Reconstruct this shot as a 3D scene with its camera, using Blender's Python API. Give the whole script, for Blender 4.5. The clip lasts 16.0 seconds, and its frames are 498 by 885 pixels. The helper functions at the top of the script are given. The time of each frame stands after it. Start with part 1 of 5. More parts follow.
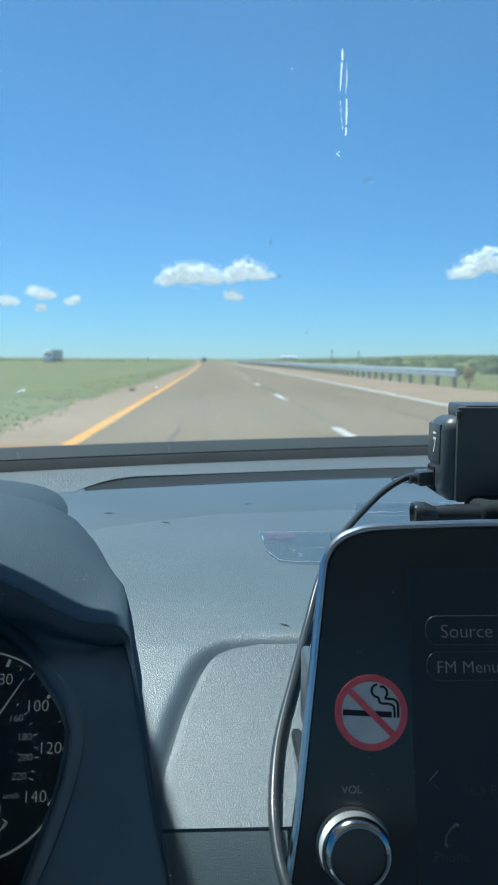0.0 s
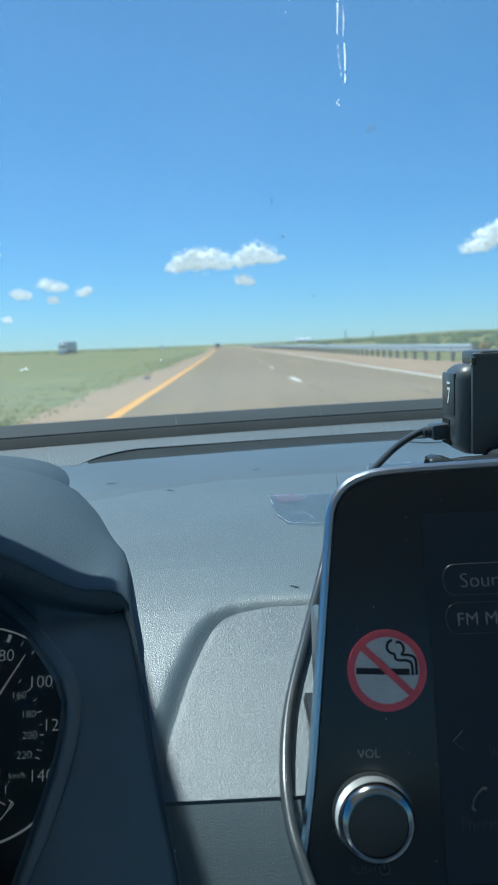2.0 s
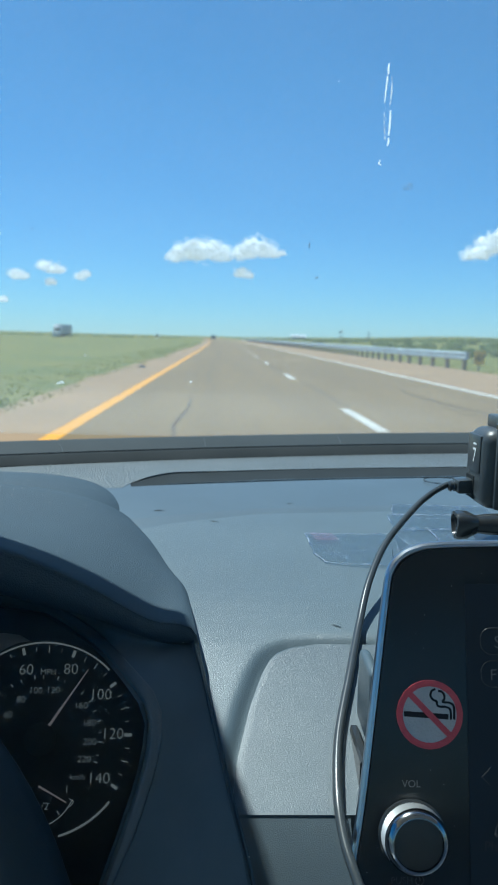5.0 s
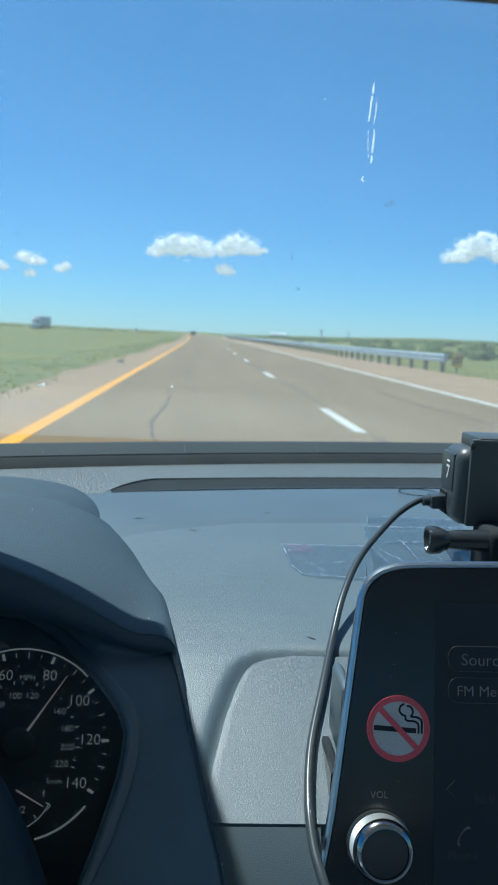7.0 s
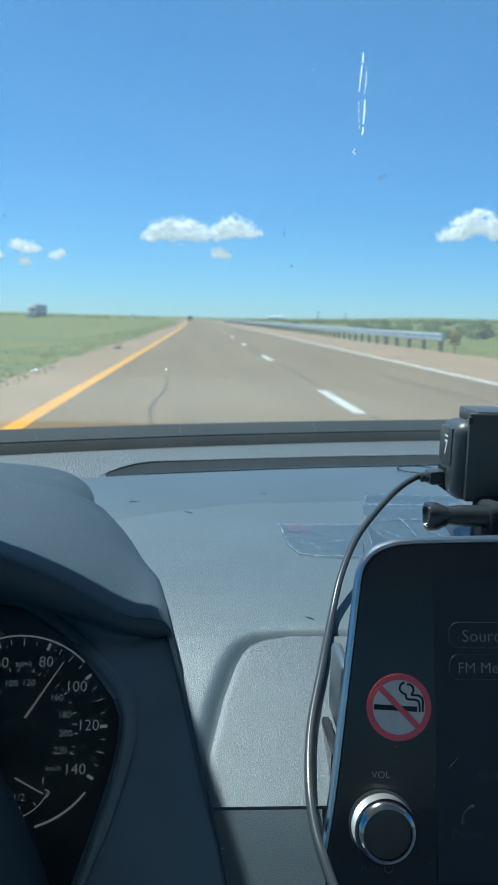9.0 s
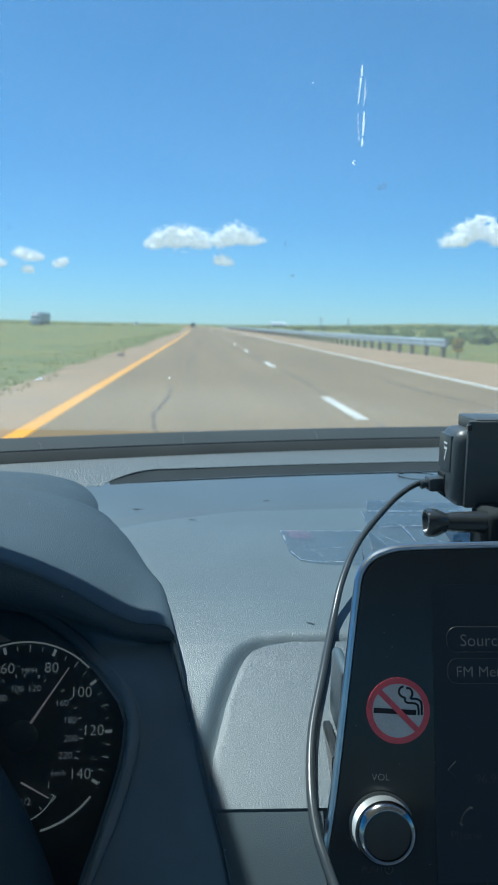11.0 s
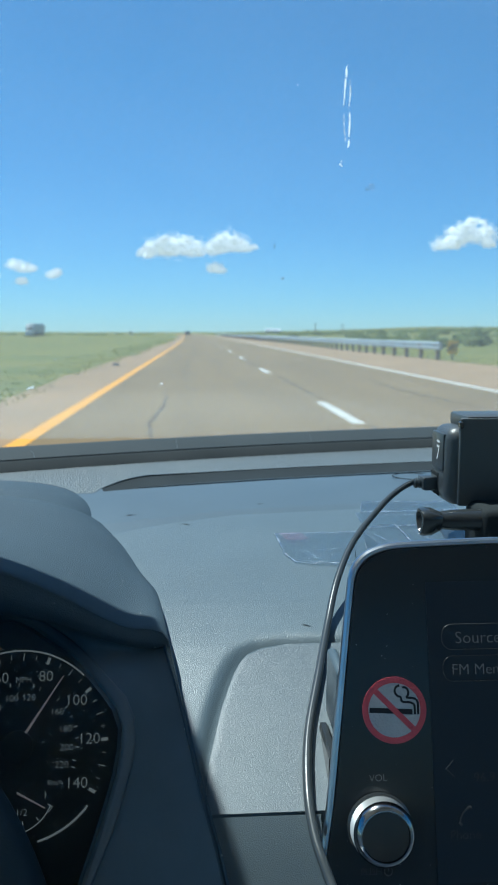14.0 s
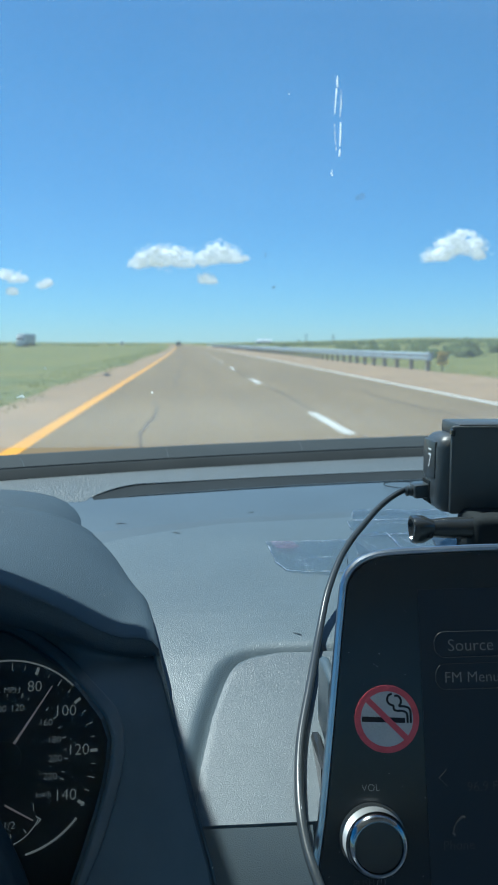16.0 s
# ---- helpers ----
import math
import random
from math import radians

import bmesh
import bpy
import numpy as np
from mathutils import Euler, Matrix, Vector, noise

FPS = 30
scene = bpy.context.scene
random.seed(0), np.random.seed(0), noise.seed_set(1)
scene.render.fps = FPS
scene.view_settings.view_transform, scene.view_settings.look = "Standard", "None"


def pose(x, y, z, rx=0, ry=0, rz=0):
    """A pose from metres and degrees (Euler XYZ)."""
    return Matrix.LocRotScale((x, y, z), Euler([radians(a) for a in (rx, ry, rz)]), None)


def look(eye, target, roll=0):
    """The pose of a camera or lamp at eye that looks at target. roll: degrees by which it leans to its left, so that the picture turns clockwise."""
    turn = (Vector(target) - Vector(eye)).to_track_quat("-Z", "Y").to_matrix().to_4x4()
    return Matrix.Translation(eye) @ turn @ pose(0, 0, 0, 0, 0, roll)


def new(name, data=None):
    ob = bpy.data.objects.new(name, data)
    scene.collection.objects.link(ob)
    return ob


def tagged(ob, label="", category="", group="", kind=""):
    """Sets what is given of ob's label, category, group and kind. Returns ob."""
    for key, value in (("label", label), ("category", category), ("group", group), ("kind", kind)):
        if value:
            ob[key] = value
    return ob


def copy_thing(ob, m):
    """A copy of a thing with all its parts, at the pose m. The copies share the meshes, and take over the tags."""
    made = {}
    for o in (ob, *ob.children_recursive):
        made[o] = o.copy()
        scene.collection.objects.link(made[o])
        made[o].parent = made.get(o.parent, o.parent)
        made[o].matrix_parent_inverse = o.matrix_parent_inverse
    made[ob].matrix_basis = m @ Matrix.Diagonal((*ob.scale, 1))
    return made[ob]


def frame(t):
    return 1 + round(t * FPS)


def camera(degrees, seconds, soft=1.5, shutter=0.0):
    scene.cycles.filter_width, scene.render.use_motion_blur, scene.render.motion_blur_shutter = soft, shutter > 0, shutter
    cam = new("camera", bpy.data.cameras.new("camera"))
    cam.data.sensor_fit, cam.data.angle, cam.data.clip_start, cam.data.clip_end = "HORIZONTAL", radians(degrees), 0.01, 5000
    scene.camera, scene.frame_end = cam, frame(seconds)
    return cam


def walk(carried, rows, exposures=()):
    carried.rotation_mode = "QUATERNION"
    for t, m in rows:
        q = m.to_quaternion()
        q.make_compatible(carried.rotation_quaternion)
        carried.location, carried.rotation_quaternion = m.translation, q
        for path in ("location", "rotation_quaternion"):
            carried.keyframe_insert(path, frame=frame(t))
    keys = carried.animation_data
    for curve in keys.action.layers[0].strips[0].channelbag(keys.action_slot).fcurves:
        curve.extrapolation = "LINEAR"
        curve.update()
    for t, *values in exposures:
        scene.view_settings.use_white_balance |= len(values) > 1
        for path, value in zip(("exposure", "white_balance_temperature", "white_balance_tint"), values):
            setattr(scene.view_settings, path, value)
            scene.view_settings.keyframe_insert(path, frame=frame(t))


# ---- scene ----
cam = camera(34.7, 16.0, soft=1.5)
cam.data.dof.use_dof, cam.data.dof.focus_distance, cam.data.dof.aperture_fstop = True, 0.38, 31.0
PATH = [
    (0, (0.02, -0.016, 1.205), (0.11, 1.972, 0.998), 0.3),
    (0.5, (0.019, -0.013, 1.199), (0.045, 1.974, 0.971), -0.2),
    (1, (0.027, 0.0, 1.193), (0.068, 1.984, 0.939), -1.3),
    (1.5, (0.037, 0.012, 1.186), (0.094, 1.994, 0.926), -2.2),
    (2, (0.028, 0.005, 1.188), (0.074, 1.989, 0.943), -2.1),
    (2.5, (0.032, -0.002, 1.193), (0.09, 1.985, 0.966), -2.1),
    (3, (0.028, -0.006, 1.197), (0.094, 1.981, 0.982), -1.9),
    (3.5, (0.023, -0.014, 1.206), (0.121, 1.972, 0.988), -1.1),
    (4, (0.009, -0.013, 1.204), (0.105, 1.97, 0.964), 0.5),
    (4.2, (0.003, -0.017, 1.207), (0.077, 1.965, 0.95), 1.1),
    (6.3, (-0.011, -0.055, 1.24), (0.104, 1.925, 0.98), 2.7),
    (6.5, (-0.008, -0.053, 1.239), (0.121, 1.926, 0.982), 2.8),
    (7, (-0.01, -0.048, 1.236), (0.118, 1.93, 0.97), 2.8),
    (7.5, (-0.011, -0.049, 1.234), (0.108, 1.928, 0.962), 2.5),
    (8, (-0.006, -0.042, 1.233), (0.137, 1.933, 0.946), 2.2),
    (8.5, (-0.005, -0.037, 1.231), (0.137, 1.935, 0.933), 1.5),
    (9, (-0.006, -0.04, 1.232), (0.124, 1.932, 0.926), 1.5),
    (11.5, (-0.005, -0.047, 1.234), (0.109, 1.931, 0.954), 1.0),
    (12, (-0.002, -0.046, 1.231), (0.088, 1.934, 0.961), -0.2),
    (12.5, (-0.001, -0.044, 1.233), (0.083, 1.936, 0.967), -1.0),
    (13, (0.0, -0.041, 1.23), (0.098, 1.936, 0.947), -0.3),
    (13.5, (-0.012, -0.045, 1.227), (0.11, 1.931, 0.944), 1.2),
    (14, (-0.002, -0.045, 1.231), (0.127, 1.932, 0.958), 0.0),
    (14.5, (-0.005, -0.046, 1.229), (0.133, 1.933, 0.973), -0.2),
    (15, (0.001, -0.043, 1.231), (0.144, 1.937, 0.986), -0.5),
    (15.5, (-0.005, -0.048, 1.23), (0.142, 1.933, 0.997), 0.1),
    (16, (-0.002, -0.043, 1.229), (0.15, 1.936, 0.982), 0.1),
]
walk(cam, [(t, look(eye, target, roll)) for t, eye, target, roll in PATH], [(0.0, 1.2, 5720, -4), (16.0, 1.2, 5720, -4)])

# ---- world, sun, exposure ----
SUN_AZ, SUN_EL = -50.0, 67.0
sun_dir = Vector((math.sin(radians(SUN_AZ)) * math.cos(radians(SUN_EL)),
                  math.cos(radians(SUN_AZ)) * math.cos(radians(SUN_EL)), math.sin(radians(SUN_EL))))
world = bpy.data.worlds.new("sky")
scene.world = world
world.use_nodes = True
wn, wl = world.node_tree.nodes, world.node_tree.links
sky = wn.new("ShaderNodeTexSky")
sky.sky_type = "NISHITA"
sky.sun_disc = False
sky.sun_elevation, sky.sun_rotation = radians(SUN_EL), radians(SUN_AZ)
sky.altitude, sky.air_density, sky.dust_density, sky.ozone_density = 1200, 1.0, 0.15, 3.0
wn["Background"].inputs["Strength"].default_value = 0.0505
blue = wn.new("ShaderNodeMix")
blue.data_type, blue.blend_type = "RGBA", "MULTIPLY"
blue.inputs[0].default_value = 1.0
tint = wn.new("ShaderNodeMix")
tint.data_type = "RGBA"
tint.inputs[6].default_value, tint.inputs[7].default_value = (0.51, 0.75, 1.01, 1), (0.225, 0.75, 1.04, 1)
height = wn.new("ShaderNodeMapRange")
height.inputs["From Max"].default_value = 0.30
upward = wn.new("ShaderNodeSeparateXYZ")
wl.new(wn.new("ShaderNodeTexCoord").outputs["Generated"], upward.inputs[0])
wl.new(upward.outputs["Z"], height.inputs["Value"])
wl.new(height.outputs[0], tint.inputs[0])
wl.new(tint.outputs[2], blue.inputs[7])
wl.new(sky.outputs["Color"], blue.inputs[6])
wl.new(blue.outputs[2], wn["Background"].inputs["Color"])
sun = new("sun", bpy.data.lights.new("sun", "SUN"))
sun.data.energy, sun.data.angle, sun.data.color = 3.3, radians(0.5), (1.0, 0.96, 0.90)
sun.matrix_world = look(sun_dir * 50, (0, 0, 0))


# ---- materials ----
def nodes_of(name):
    m = bpy.data.materials.new(name)
    m.use_nodes = True
    n, l = m.node_tree.nodes, m.node_tree.links
    return m, n, l, n["Principled BSDF"]


def surface(name, color, color2=None, rough=0.5, scale=8.0, fine=600.0, bump=0.15, depth=0.0005, metal=0.0, spec=0.5,
            speckle=None, rough2=None, coat=0.0, vary=0.0):
    """A painted, moulded or natural surface: two scales of colour variation, fine relief, and optional light specks."""
    m, n, l, b = nodes_of(name)
    co = n.new("ShaderNodeTexCoord").outputs["Object"]
    big = n.new("ShaderNodeTexNoise")
    big.inputs["Scale"].default_value, big.inputs["Detail"].default_value = scale, 6
    l.new(co, big.inputs["Vector"])
    grain = n.new("ShaderNodeTexNoise")
    grain.inputs["Scale"].default_value, grain.inputs["Detail"].default_value = fine, 3
    l.new(co, grain.inputs["Vector"])
    mix = n.new("ShaderNodeMix")
    mix.data_type = "RGBA"
    mix.inputs[6].default_value = (*color, 1)
    mix.inputs[7].default_value = (*(color2 or [c * 0.8 for c in color]), 1)
    half = n.new("ShaderNodeMath")
    half.operation = "MULTIPLY_ADD"
    half.inputs[1].default_value, half.inputs[2].default_value = 0.35, 0.0
    l.new(grain.outputs["Fac"], half.inputs[0])
    both = n.new("ShaderNodeMath")
    both.operation = "MULTIPLY_ADD"
    both.inputs[1].default_value = 2.2
    l.new(big.outputs["Fac"], both.inputs[0])
    shift = n.new("ShaderNodeMath")
    shift.operation = "SUBTRACT"
    shift.inputs[1].default_value = 0.78
    l.new(half.outputs[0], shift.inputs[0])
    l.new(shift.outputs[0], both.inputs[2])
    both.use_clamp = True
    l.new(both.outputs[0], mix.inputs[0])
    out = mix.outputs[2]
    if vary:
        info = n.new("ShaderNodeObjectInfo")
        hsv = n.new("ShaderNodeHueSaturation")
        rng = n.new("ShaderNodeMapRange")
        rng.inputs["To Min"].default_value, rng.inputs["To Max"].default_value = 1 - vary, 1 + vary
        l.new(info.outputs["Random"], rng.inputs["Value"])
        l.new(rng.outputs[0], hsv.inputs["Value"])
        l.new(out, hsv.inputs["Color"])
        out = hsv.outputs["Color"]
    if speckle:
        amount, size, col = speckle
        dots = n.new("ShaderNodeTexVoronoi")
        dots.inputs["Scale"].default_value = size
        l.new(co, dots.inputs["Vector"])
        less = n.new("ShaderNodeMath")
        less.operation = "LESS_THAN"
        less.inputs[1].default_value = amount
        l.new(dots.outputs["Distance"], less.inputs[0])
        keep = n.new("ShaderNodeTexWhiteNoise")
        l.new(dots.outputs["Position"], keep.inputs["Vector"])
        few = n.new("ShaderNodeMath")
        few.operation = "GREATER_THAN"
        few.inputs[1].default_value = 0.84
        l.new(keep.outputs["Value"], few.inputs[0])
        both2 = n.new("ShaderNodeMath")
        both2.operation = "MULTIPLY"
        l.new(less.outputs[0], both2.inputs[0])
        l.new(few.outputs[0], both2.inputs[1])
        dust = n.new("ShaderNodeMix")
        dust.data_type = "RGBA"
        dust.inputs[7].default_value = (*col, 1)
        l.new(both2.outputs[0], dust.inputs[0])
        l.new(out, dust.inputs[6])
        out = dust.outputs[2]
    l.new(out, b.inputs["Base Color"])
    rr = n.new("ShaderNodeMapRange")
    rr.inputs["To Min"].default_value, rr.inputs["To Max"].default_value = rough, rough if rough2 is None else rough2
    l.new(big.outputs["Fac"], rr.inputs["Value"])
    l.new(rr.outputs[0], b.inputs["Roughness"])
    b.inputs["Metallic"].default_value = metal
    b.inputs["Specular IOR Level"].default_value = spec
    b.inputs["Coat Weight"].default_value = coat
    if bump:
        bp = n.new("ShaderNodeBump")
        bp.inputs["Strength"].default_value, bp.inputs["Distance"].default_value = bump, depth
        l.new(grain.outputs["Fac"], bp.inputs["Height"])
        l.new(bp.outputs[0], b.inputs["Normal"])
    return m


def grained(name, color, rough=0.5, cell=700.0, bump=0.6, depth=0.0004, spec=0.5, dust=None, rough2=None):
    """Moulded vinyl with a leather-like cell grain, slight blotches and dust specks."""
    m = surface(name, color, [c * 0.86 for c in color], rough, 14.0, 2600.0, 0.0, 0, 0, spec, dust, rough2)
    n, l = m.node_tree.nodes, m.node_tree.links
    b = n["Principled BSDF"]
    co = n.new("ShaderNodeTexCoord").outputs["Object"]
    warp = n.new("ShaderNodeTexNoise")
    warp.inputs["Scale"].default_value = cell * 0.7
    l.new(co, warp.inputs["Vector"])
    add = n.new("ShaderNodeMix")
    add.data_type = "VECTOR"
    add.inputs[0].default_value = 0.0006
    l.new(co, add.inputs[4])
    l.new(warp.outputs["Color"], add.inputs[5])
    vor = n.new("ShaderNodeTexVoronoi")
    vor.feature = "F1"
    vor.inputs["Scale"].default_value = cell
    l.new(add.outputs[1], vor.inputs["Vector"])
    bp = n.new("ShaderNodeBump")
    bp.inputs["Strength"].default_value, bp.inputs["Distance"].default_value = bump, depth
    bp.invert = True
    l.new(vor.outputs["Distance"], bp.inputs["Height"])
    l.new(bp.outputs[0], b.inputs["Normal"])
    return m


def glowing(name, color, strength, base=0.3):
    m, n, l, b = nodes_of(name)
    b.inputs["Base Color"].default_value = (*[c * base for c in color], 1)
    b.inputs["Roughness"].default_value = 0.4
    b.inputs["Specular IOR Level"].default_value = 0.25
    b.inputs["Emission Color"].default_value = (*color, 1)
    b.inputs["Emission Strength"].default_value = strength
    return m


def clear(name, tint, gloss_rough, gloss=0.02, cloud=None, relief=0.0, edge=0.5):
    """A thin clear sheet: lets light straight through, with a gloss that grows at grazing angles; cloud: (colour, amount, scale) of a milky film."""
    m, n, l, b = nodes_of(name)
    n.remove(b)
    tr = n.new("ShaderNodeBsdfTransparent")
    tr.inputs["Color"].default_value = (*tint, 1)
    body = tr.outputs[0]
    if cloud:
        d1 = n.new("ShaderNodeBsdfDiffuse")
        d1.inputs["Color"].default_value = (*cloud[0], 1)
        d2 = n.new("ShaderNodeBsdfTranslucent")
        d2.inputs["Color"].default_value = (*cloud[0], 1)
        df = n.new("ShaderNodeMixShader")
        l.new(d1.outputs[0], df.inputs[1])
        l.new(d2.outputs[0], df.inputs[2])
        co = n.new("ShaderNodeTexCoord").outputs["Object"]
        ns = n.new("ShaderNodeTexNoise")
        ns.inputs["Scale"].default_value, ns.inputs["Detail"].default_value = cloud[2], 6
        l.new(co, ns.inputs["Vector"])
        rg = n.new("ShaderNodeMapRange")
        rg.inputs["From Min"].default_value, rg.inputs["From Max"].default_value = 0.35, 0.75
        rg.inputs["To Min"].default_value, rg.inputs["To Max"].default_value = (cloud[3] if len(cloud) > 3 else 0.0), cloud[1]
        l.new(ns.outputs["Fac"], rg.inputs["Value"])
        mx = n.new("ShaderNodeMixShader")
        l.new(rg.outputs[0], mx.inputs[0])
        l.new(body, mx.inputs[1])
        l.new(df.outputs[0], mx.inputs[2])
        body = mx.outputs[0]
    gl = n.new("ShaderNodeBsdfGlossy")
    gl.inputs["Roughness"].default_value = gloss_rough
    if relief:
        grain = n.new("ShaderNodeTexNoise")
        grain.inputs["Scale"].default_value, grain.inputs["Detail"].default_value = relief, 4
        l.new(n.new("ShaderNodeTexCoord").outputs["Object"], grain.inputs["Vector"])
        bp = n.new("ShaderNodeBump")
        bp.inputs["Strength"].default_value, bp.inputs["Distance"].default_value = 0.68, 0.0013
        l.new(grain.outputs["Fac"], bp.inputs["Height"])
        l.new(bp.outputs[0], gl.inputs["Normal"])
    fr = n.new("ShaderNodeLayerWeight")
    fr.inputs["Blend"].default_value = 0.5
    pw = n.new("ShaderNodeMath")
    pw.operation = "POWER"
    pw.inputs[1].default_value = 5.0
    l.new(fr.outputs["Facing"], pw.inputs[0])
    am = n.new("ShaderNodeMath")
    am.operation = "MULTIPLY_ADD"
    am.inputs[1].default_value, am.inputs[2].default_value = edge, gloss
    l.new(pw.outputs[0], am.inputs[0])
    share = am.outputs[0]
    if relief:
        net = n.new("ShaderNodeMapRange")
        net.inputs["From Min"].default_value, net.inputs["From Max"].default_value = 0.50, 0.64
        net.inputs["To Min"].default_value, net.inputs["To Max"].default_value = 0.25, 2.6
        l.new(grain.outputs["Fac"], net.inputs["Value"])
        both = n.new("ShaderNodeMath")
        both.operation = "MULTIPLY"
        l.new(share, both.inputs[0])
        l.new(net.outputs[0], both.inputs[1])
        share = both.outputs[0]
    top = n.new("ShaderNodeMixShader")
    l.new(share, top.inputs[0])
    l.new(body, top.inputs[1])
    l.new(gl.outputs[0], top.inputs[2])
    l.new(top.outputs[0], n["Material Output"].inputs["Surface"])
    return m


def cloud_matter():
    """Cloud white: plain diffuse, with an added glow standing in for light scattered inside."""
    m, n, l, b = nodes_of("cloud_glow_white")
    b.inputs["Base Color"].default_value = (0.64, 0.65, 0.67, 1)
    b.inputs["Roughness"].default_value = 1.0
    b.inputs["Specular IOR Level"].default_value = 0.0
    b.inputs["Emission Color"].default_value = (0.90, 0.95, 1.0, 1)
    b.inputs["Emission Strength"].default_value = 0.18
    return m


def worn_asphalt(light, dark):
    """Sun-bleached asphalt: streaks along the road, broad stains, wheel tracks and stone grain."""
    m, n, l, b = nodes_of("asphalt")
    co = n.new("ShaderNodeTexCoord").outputs["Object"]

    def grain(scale, stretch, detail):
        mp = n.new("ShaderNodeMapping")
        mp.inputs["Scale"].default_value = stretch
        l.new(co, mp.inputs["Vector"])
        t = n.new("ShaderNodeTexNoise")
        t.inputs["Scale"].default_value, t.inputs["Detail"].default_value = scale, detail
        l.new(mp.outputs[0], t.inputs["Vector"])
        return t.outputs["Fac"]

    def math_(op, a, c):
        k = n.new("ShaderNodeMath")
        k.operation = op
        for socket, v in zip(k.inputs, (a, c)):
            if isinstance(v, (int, float)):
                socket.default_value = v
            else:
                l.new(v, socket)
        return k.outputs[0]

    streak = grain(1.5, (1.0, 0.035, 1.0), 5)
    stain = grain(0.22, (1.0, 0.6, 1.0), 6)
    stone = grain(38.0, (1.0, 1.0, 1.0), 3)
    fac = math_("ADD", math_("MULTIPLY", streak, 1.5), math_("ADD", math_("MULTIPLY", stain, 1.5), math_("MULTIPLY", stone, 0.35)))
    rng = n.new("ShaderNodeMapRange")
    rng.inputs["From Min"].default_value, rng.inputs["From Max"].default_value = 1.2, 2.15
    l.new(fac, rng.inputs["Value"])
    mix = n.new("ShaderNodeMix")
    mix.data_type = "RGBA"
    mix.inputs[6].default_value, mix.inputs[7].default_value = (*dark, 1), (*light, 1)
    l.new(rng.outputs[0], mix.inputs[0])
    l.new(mix.outputs[2], b.inputs["Base Color"])
    b.inputs["Roughness"].default_value = 0.9
    b.inputs["Specular IOR Level"].default_value = 0.25
    bp = n.new("ShaderNodeBump")
    bp.inputs["Strength"].default_value, bp.inputs["Distance"].default_value = 0.5, 0.006
    l.new(stone, bp.inputs["Height"])
    l.new(bp.outputs[0], b.inputs["Normal"])
    return m


def foliage(name, fresh, dry, patch=0.35):
    """Leaves or blades: each its own mix of green and straw, letting part of the light through."""
    m, n, l, b = nodes_of(name)
    n.remove(b)
    geo = n.new("ShaderNodeNewGeometry")
    pt = n.new("ShaderNodeTexNoise")
    pt.inputs["Scale"].default_value = patch
    l.new(n.new("ShaderNodeTexCoord").outputs["Object"], pt.inputs["Vector"])
    sub = n.new("ShaderNodeMapRange")
    sub.inputs["From Min"].default_value, sub.inputs["From Max"].default_value = 0.35, 0.70
    sub.inputs["To Min"].default_value, sub.inputs["To Max"].default_value = -0.30, 0.25
    l.new(pt.outputs["Fac"], sub.inputs["Value"])
    add = n.new("ShaderNodeMath")
    add.operation = "MULTIPLY_ADD"
    add.inputs[1].default_value = 0.7
    add.use_clamp = True
    l.new(geo.outputs["Random Per Island"], add.inputs[0])
    l.new(sub.outputs[0], add.inputs[2])
    mix = n.new("ShaderNodeMix")
    mix.data_type = "RGBA"
    mix.inputs[6].default_value, mix.inputs[7].default_value = (*fresh, 1), (*dry, 1)
    l.new(add.outputs[0], mix.inputs[0])
    d1, d2, half = n.new("ShaderNodeBsdfDiffuse"), n.new("ShaderNodeBsdfTranslucent"), n.new("ShaderNodeMixShader")
    for k, d in enumerate((d1, d2)):
        l.new(mix.outputs[2], d.inputs["Color"])
        l.new(d.outputs[0], half.inputs[k + 1])
    l.new(half.outputs[0], n["Material Output"].inputs["Surface"])
    return m


def milky(name, color, rough):
    """Dried mineral drops: they pass on the light that falls on their far side."""
    m, n, l, b = nodes_of(name)
    b.inputs["Base Color"].default_value = (*color, 1)
    b.inputs["Roughness"].default_value = rough
    b.inputs["Specular IOR Level"].default_value = 0.8
    tl = n.new("ShaderNodeBsdfTranslucent")
    co = n.new("ShaderNodeTexCoord").outputs["Object"]
    ns = n.new("ShaderNodeTexNoise")
    ns.inputs["Scale"].default_value = 400.0
    l.new(co, ns.inputs["Vector"])
    cr = n.new("ShaderNodeMapRange")
    cr.inputs["To Min"].default_value, cr.inputs["To Max"].default_value = 0.5, 0.9
    l.new(ns.outputs["Fac"], cr.inputs["Value"])
    tl.inputs["Color"].default_value = (*color, 1)
    mx = n.new("ShaderNodeMixShader")
    l.new(cr.outputs[0], mx.inputs[0])
    l.new(b.outputs[0], mx.inputs[1])
    l.new(tl.outputs[0], mx.inputs[2])
    l.new(mx.outputs[0], n["Material Output"].inputs["Surface"])
    return m


